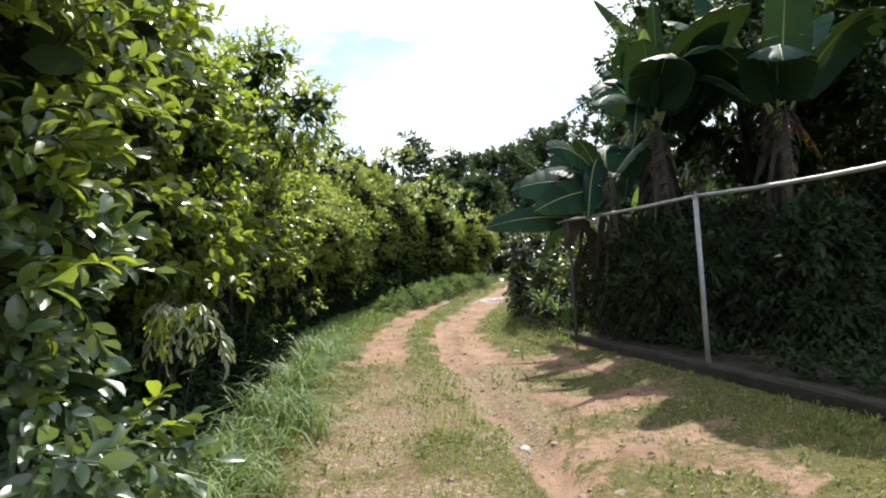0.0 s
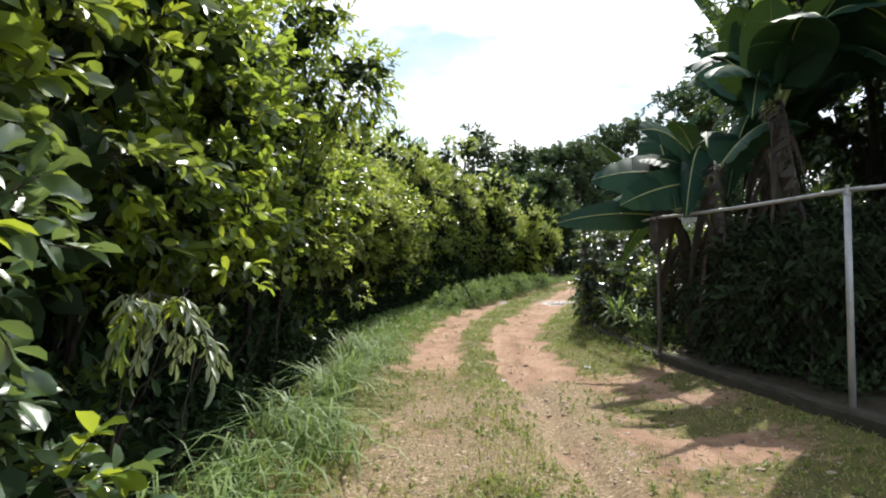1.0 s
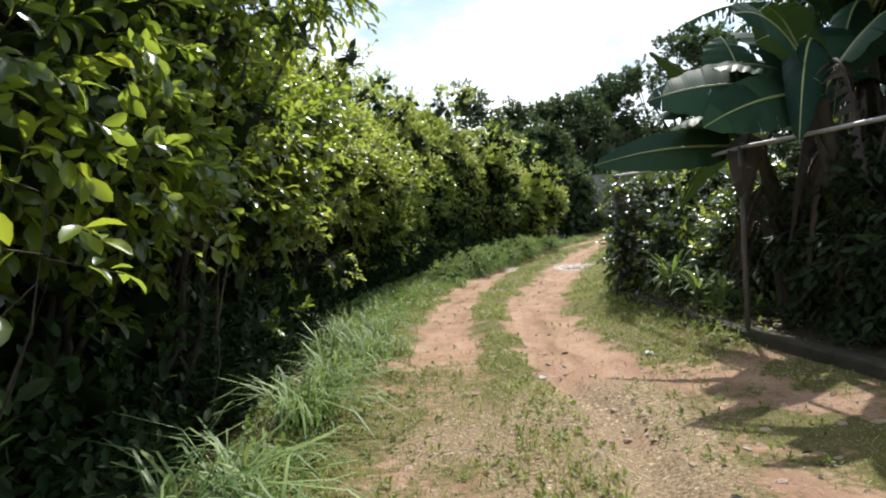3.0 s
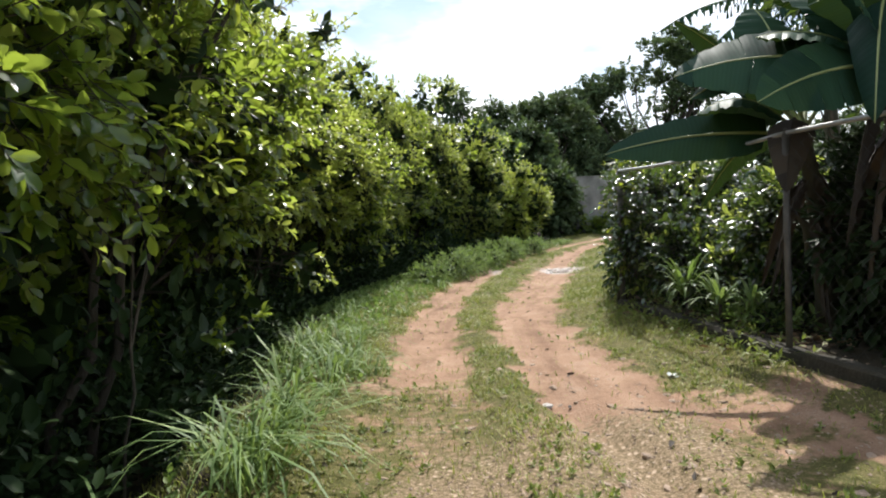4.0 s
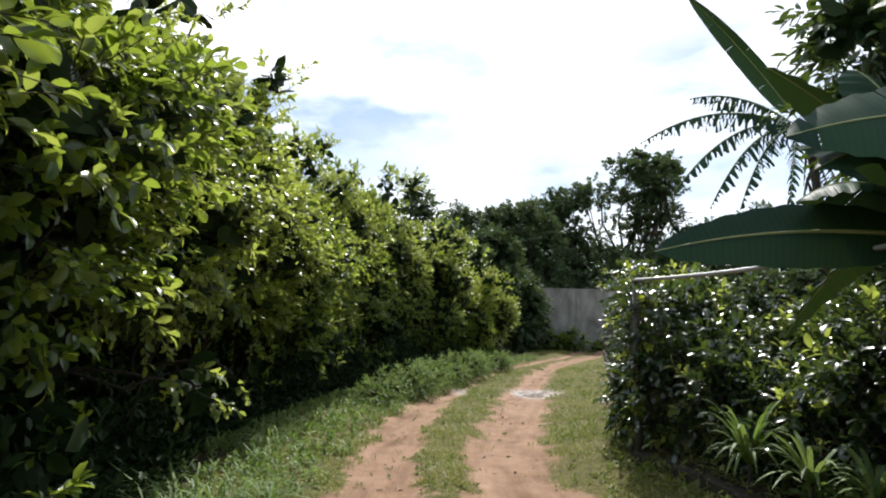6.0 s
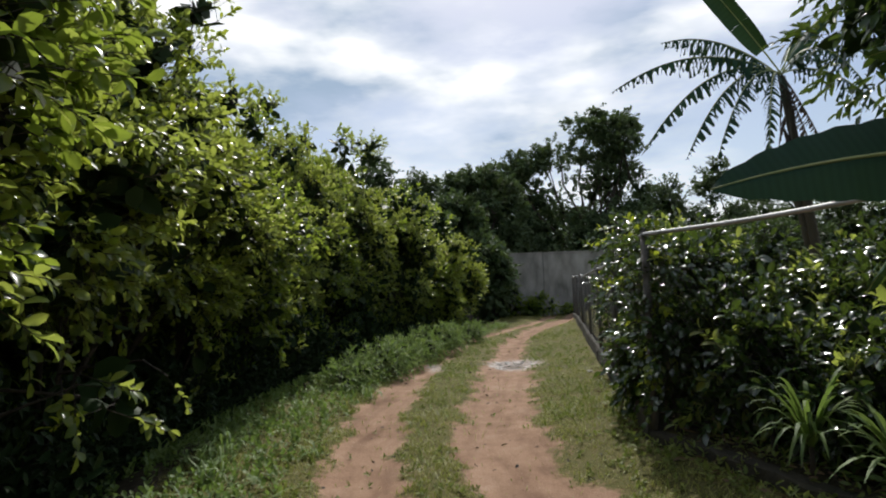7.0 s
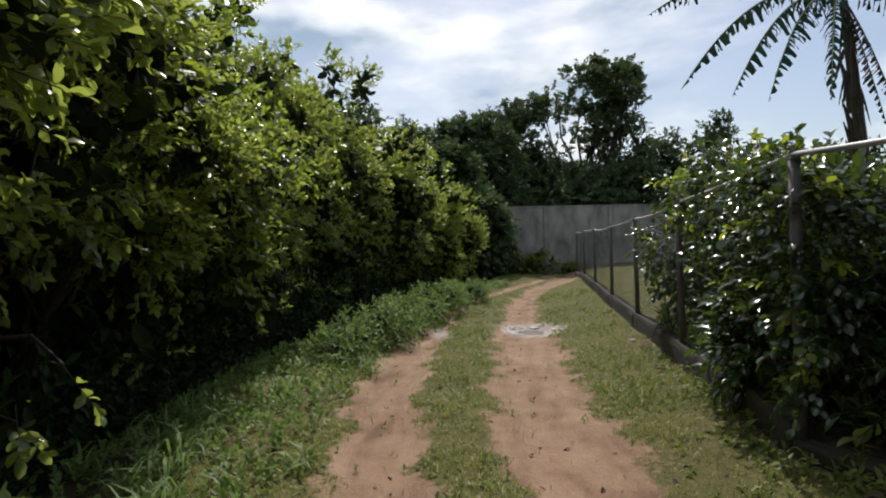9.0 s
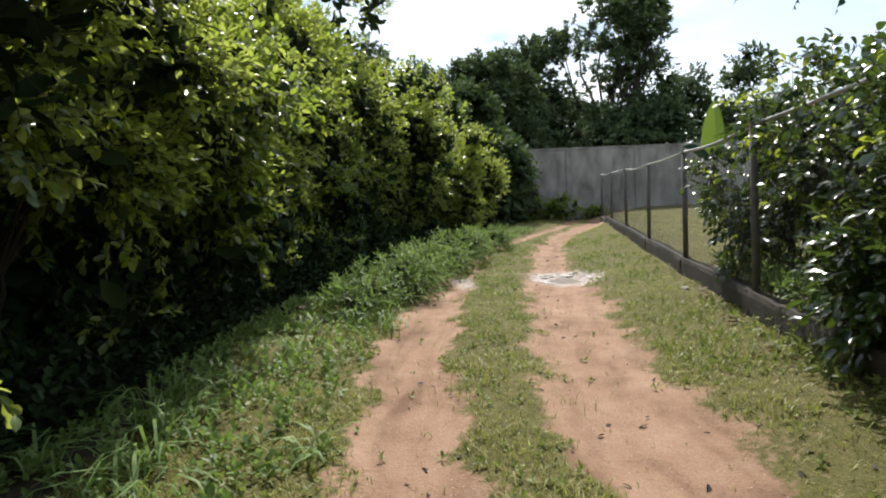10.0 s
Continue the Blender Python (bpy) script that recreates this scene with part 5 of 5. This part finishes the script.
# strap-leaved plant and creeping growth at the foot of the fence
def strap_plant(x, y, n, reach, rise, mat, label):
    """A rosette of long arching strap leaves on a short stalk."""
    g = G(x, y)
    th = thing("strap_leaf_plant", (x, y, g), label, "plant", "strap-leaved plants")
    a = rng.uniform(0, 6.28, n)
    h = Heap()
    for i in range(n):
        o = np.array([x, y, g + 0.2])
        tip = o + np.array([math.cos(a[i]) * rng.uniform(0.4, 1.0) * reach, math.sin(a[i]) * rng.uniform(0.4, 1.0) * reach, rng.uniform(-0.1, 1.0) * rise])
        p = bezier(o, (o + tip) / 2 + np.array([0, 0, 0.55 * rise]), tip, 7)
        s = np.array([-math.sin(a[i]), math.cos(a[i]), 0])
        w = np.array([0.01, 0.016, 0.02, 0.019, 0.016, 0.01, 0.001])[:, None]
        idx = np.arange(6)[:, None] * 2
        h.add(np.stack([p - s * w, p + s * w], 1).reshape(-1, 3), [idx + np.array([[0, 1, 3, 2]])])
    v, f, _ = h.all()
    part("leaf_rosette", v, f, mat, th)
    part("stalk", *tube([(x, y, g - 0.05), (x, y, g + 0.24)], [0.025, 0.016], 7), BARK, th)


strap_plant(2.05, 11.9, 46, 0.5, 0.6, WEED, "bright green plant with long strap leaves beside the fence")
strap_plant(2.25, 11.35, 34, 0.55, 0.42, GRASS_LONG, "pale arching strap-leaved tuft behind the wire")
strap_plant(2.4, 10.85, 30, 0.5, 0.36, GRASS_LONG, "pale arching strap-leaved tuft behind the wire")
strap_plant(2.15, 12.5, 30, 0.4, 0.4, WEED, "green strap-leaved tuft under the garden shrubs")

# low yard growth behind the wire, darkened as shade; weeds along the fence foot
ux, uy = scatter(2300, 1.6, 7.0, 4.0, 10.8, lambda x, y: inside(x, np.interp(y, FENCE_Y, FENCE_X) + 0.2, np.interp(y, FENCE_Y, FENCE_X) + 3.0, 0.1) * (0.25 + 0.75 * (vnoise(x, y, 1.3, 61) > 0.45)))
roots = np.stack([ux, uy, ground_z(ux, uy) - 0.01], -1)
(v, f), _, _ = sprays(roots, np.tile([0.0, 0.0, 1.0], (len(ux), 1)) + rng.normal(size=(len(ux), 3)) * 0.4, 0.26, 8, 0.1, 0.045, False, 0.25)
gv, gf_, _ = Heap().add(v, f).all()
solo("yard_shade_plants", gv, gf_, LEAF_SHADE, "low plants behind the fence, leaves coloured near-black for the yard's shade", "undergrowth", "stuff")
ux, uy = scatter(1500, 1.2, 3.4, 9.4, 17.0, lambda x, y: inside(x, np.interp(y, FENCE_Y, FENCE_X) - 0.3, np.interp(y, FENCE_Y, FENCE_X) + 0.12, 0.08) * np.interp(y, [9.4, 11, 14.5, 17], [0.3, 1.0, 1.0, 0.25]))
roots = np.stack([ux, uy, ground_z(ux, uy) - 0.01], -1)
(v, f), _, _ = sprays(roots, np.tile([-0.1, 0.0, 1.0], (len(ux), 1)) + rng.normal(size=(len(ux), 3)) * 0.45, 0.17, 7, 0.07, 0.03, False, 0.3)
gv, gf_, _ = Heap().add(v, f).all()
solo("fence_weeds", gv, gf_, TURF_WEED, "straggling green weeds growing over the fence footing", "weeds", "stuff")

ux, uy = scatter(1500, 1.8, 5.0, 10.4, 19.0, lambda x, y: inside(x, np.interp(y, FENCE_Y, FENCE_X) + 0.15, np.interp(y, FENCE_Y, FENCE_X) + 1.6, 0.1) * (0.15 + 0.85 * (vnoise(x, y, 1.6, 71) > 0.45)))
roots = np.stack([ux, uy, ground_z(ux, uy) - 0.01], -1)
(v, f), _, _ = sprays(roots, np.tile([0.0, 0.0, 1.0], (len(ux), 1)) + rng.normal(size=(len(ux), 3)) * 0.4, 0.32, 8, 0.11, 0.04, False, 0.3)
gv, gf_, _ = Heap().add(v, f).all()
solo("yard_weeds", gv, gf_, WEED, "green weeds growing among the shrubs behind the wire", "weeds", "stuff")

# dry leaves lying in the yard and along the footing
dx, dy = scatter(4600, 1.6, 5.5, 9.8, 19.5, lambda x, y: inside(x, np.interp(y, FENCE_Y, FENCE_X) - 0.25, np.interp(y, FENCE_Y, FENCE_X) + 2.2, 0.3) * 0.8)
roots = np.stack([dx, dy, ground_z(dx, dy) + 0.012], -1)
v, f = leaves(roots, rng.normal(size=roots.shape) * np.array([1, 1, 0.25]), np.array([0, 0, 1.0]) + rng.normal(size=roots.shape) * 0.4, rng.uniform(0.05, 0.16, len(dx)), rng.uniform(0.02, 0.06, len(dx)), False)
gv, gf_, _ = Heap().add(v, f).all()
solo("dry_leaf_litter", gv, gf_, LEAF_DRY, "brown dry leaves littering the ground along the fence", "leaf litter", "stuff")


def stone_mesh(r, seed, mat=None):
    q = np.random.default_rng(seed)
    bm = bmesh.new()
    bmesh.ops.create_icosphere(bm, subdivisions=1, radius=1)
    for v in bm.verts:
        v.co = Vector(v.co) * (1 + q.uniform(-0.22, 0.22))
        v.co = Vector((v.co.x * r * 1.2, v.co.y * r * 0.9, v.co.z * r * 0.5))
    me = bpy.data.meshes.new("stone")
    bm.to_mesh(me)
    bm.free()
    me.materials.append(mat or STONE)
    return me


STONES = [stone_mesh(1.0, i) for i in range(7)]
PALE = [stone_mesh(1.0, 20 + i, RUBBLE) for i in range(5)]
sx, sy = scatter(900, -1.3, 2.6, 1.6, 13.5, lambda x, y: np.clip(inside(x, -1.2, 2.3, 0.3) * (1 - step(9, 13, y)) * (0.3 + 0.8 * np.exp(-((x - lane(MID_R, y) - 0.2) / 0.3) ** 2)), 0, 1))
for i in range(min(len(sx), 240)):
    ob = new("stone", STONES[i % 7])
    s = float(rng.uniform(0.018, 0.05))
    ob.matrix_world = Matrix.LocRotScale((sx[i], sy[i], float(ground_z(sx[i], sy[i])) - s * 0.16), Euler((rng.normal() * 0.2, rng.normal() * 0.2, rng.uniform(0, 6))), (s, s, s))
    tagged(ob, "pale rounded stone half sunk in the dirt lane", "stone", "stones in the lane")
for x, y, w in [(0.014, 9.5, 0.055), (2.66, 18.7, 0.06), (0.75, 4.9, 0.06), (2.2, 10.6, 0.04)]:
    ob = new("stone", PALE[1])
    ob.matrix_world = Matrix.LocRotScale((x, y, float(ground_z(x, y)) + w * 0.2), Euler((0, 0, y)), (w, w, w))
    tagged(ob, "single whitish stone lying beside the wheel track", "stone", "stones in the lane")
for i in range(26):
    a, rr = rng.uniform(0, 6.28), rng.uniform(0.45, 1.0) ** 0.7
    x, y = 1.78 + 0.5 * rr * math.cos(a), 21.5 + 0.75 * rr * math.sin(a)
    ob = new("stone", PALE[i % 5])
    w = float(rng.uniform(0.02, 0.08))
    ob.matrix_world = Matrix.LocRotScale((x, y, float(ground_z(x, y)) + w * 0.12), Euler((0, 0, rng.uniform(0, 6))), (w, w, w * 0.5))
    tagged(ob, "flat pale stone set in mud round the puddle", "stone", "stones round the puddle")
lx, ly = scatter(700, -1.8, 3.6, 2.0, 26, lambda x, y: 0.5 * inside(x, lane(VERGE, y), lane(RUT_R, y) + 0.8, 0.2))
roots = np.stack([lx, ly, ground_z(lx, ly) + 0.01], -1)
v, f = leaves(roots, rng.normal(size=roots.shape) * np.array([1, 1, 0.2]), np.array([0, 0, 1.0]) + rng.normal(size=roots.shape) * 0.4, rng.uniform(0.03, 0.1, len(lx)), rng.uniform(0.012, 0.04, len(lx)), True)
gv, gf_, _ = Heap().add(v, f).all()
solo("fallen_leaves", gv, gf_, LEAF_DEAD, "dark fallen leaves and bits lying on the lane", "leaf litter", "stuff")
px, py = scatter(24000, -1.5, 3.0, 1.4, 16, lambda x, y: inside(x, -1.3, 2.6, 0.3) * (1 - step(7, 11.5, y)) * (0.2 + 0.6 * vnoise(x, y, 1.5, 21)))
n = len(px)
s = rng.uniform(0.005, 0.018, n)
o = np.array([(1, 0, 0), (-0.4, 0.9, 0), (-0.6, -0.8, 0), (0.05, 0, 0.5), (0.1, 0.1, -0.5)])
rot = rng.uniform(0, 6.28, n)
ox = o[None, :, 0] * np.cos(rot)[:, None] - o[None, :, 1] * np.sin(rot)[:, None]
oy = o[None, :, 0] * np.sin(rot)[:, None] + o[None, :, 1] * np.cos(rot)[:, None]
v = np.stack([px[:, None] + ox * s[:, None], py[:, None] + oy * s[:, None], ground_z(px, py)[:, None] + 0.003 + o[None, :, 2] * s[:, None]], -1).reshape(-1, 3)
base = np.arange(n)[:, None, None] * 5
f = (base + np.array([(0, 1, 3), (1, 2, 3), (2, 0, 3)])[None]).reshape(-1, 3)
solo("gravel", v, f.tolist(), STONE, "loose pale gravel scattered over the lane", "gravel", "stuff", smooth=False)

# a scrap of wrapper by the wheel track
bm = bmesh.new()
bmesh.ops.create_grid(bm, x_segments=5, y_segments=4, size=0.045)
for vert in bm.verts:
    vert.co.z += 0.02 * math.sin(vert.co.x * 70) * math.cos(vert.co.y * 60) + 0.012
me = bpy.data.meshes.new("wrapper")
bm.to_mesh(me)
bm.free()
me.materials.append(LITTER)
ob = tagged(new("wrapper", me), "crumpled white plastic wrapper lying on the turf", "litter")
ob.location = (1.25, 9.95, G(1.25, 9.95) + 0.01)
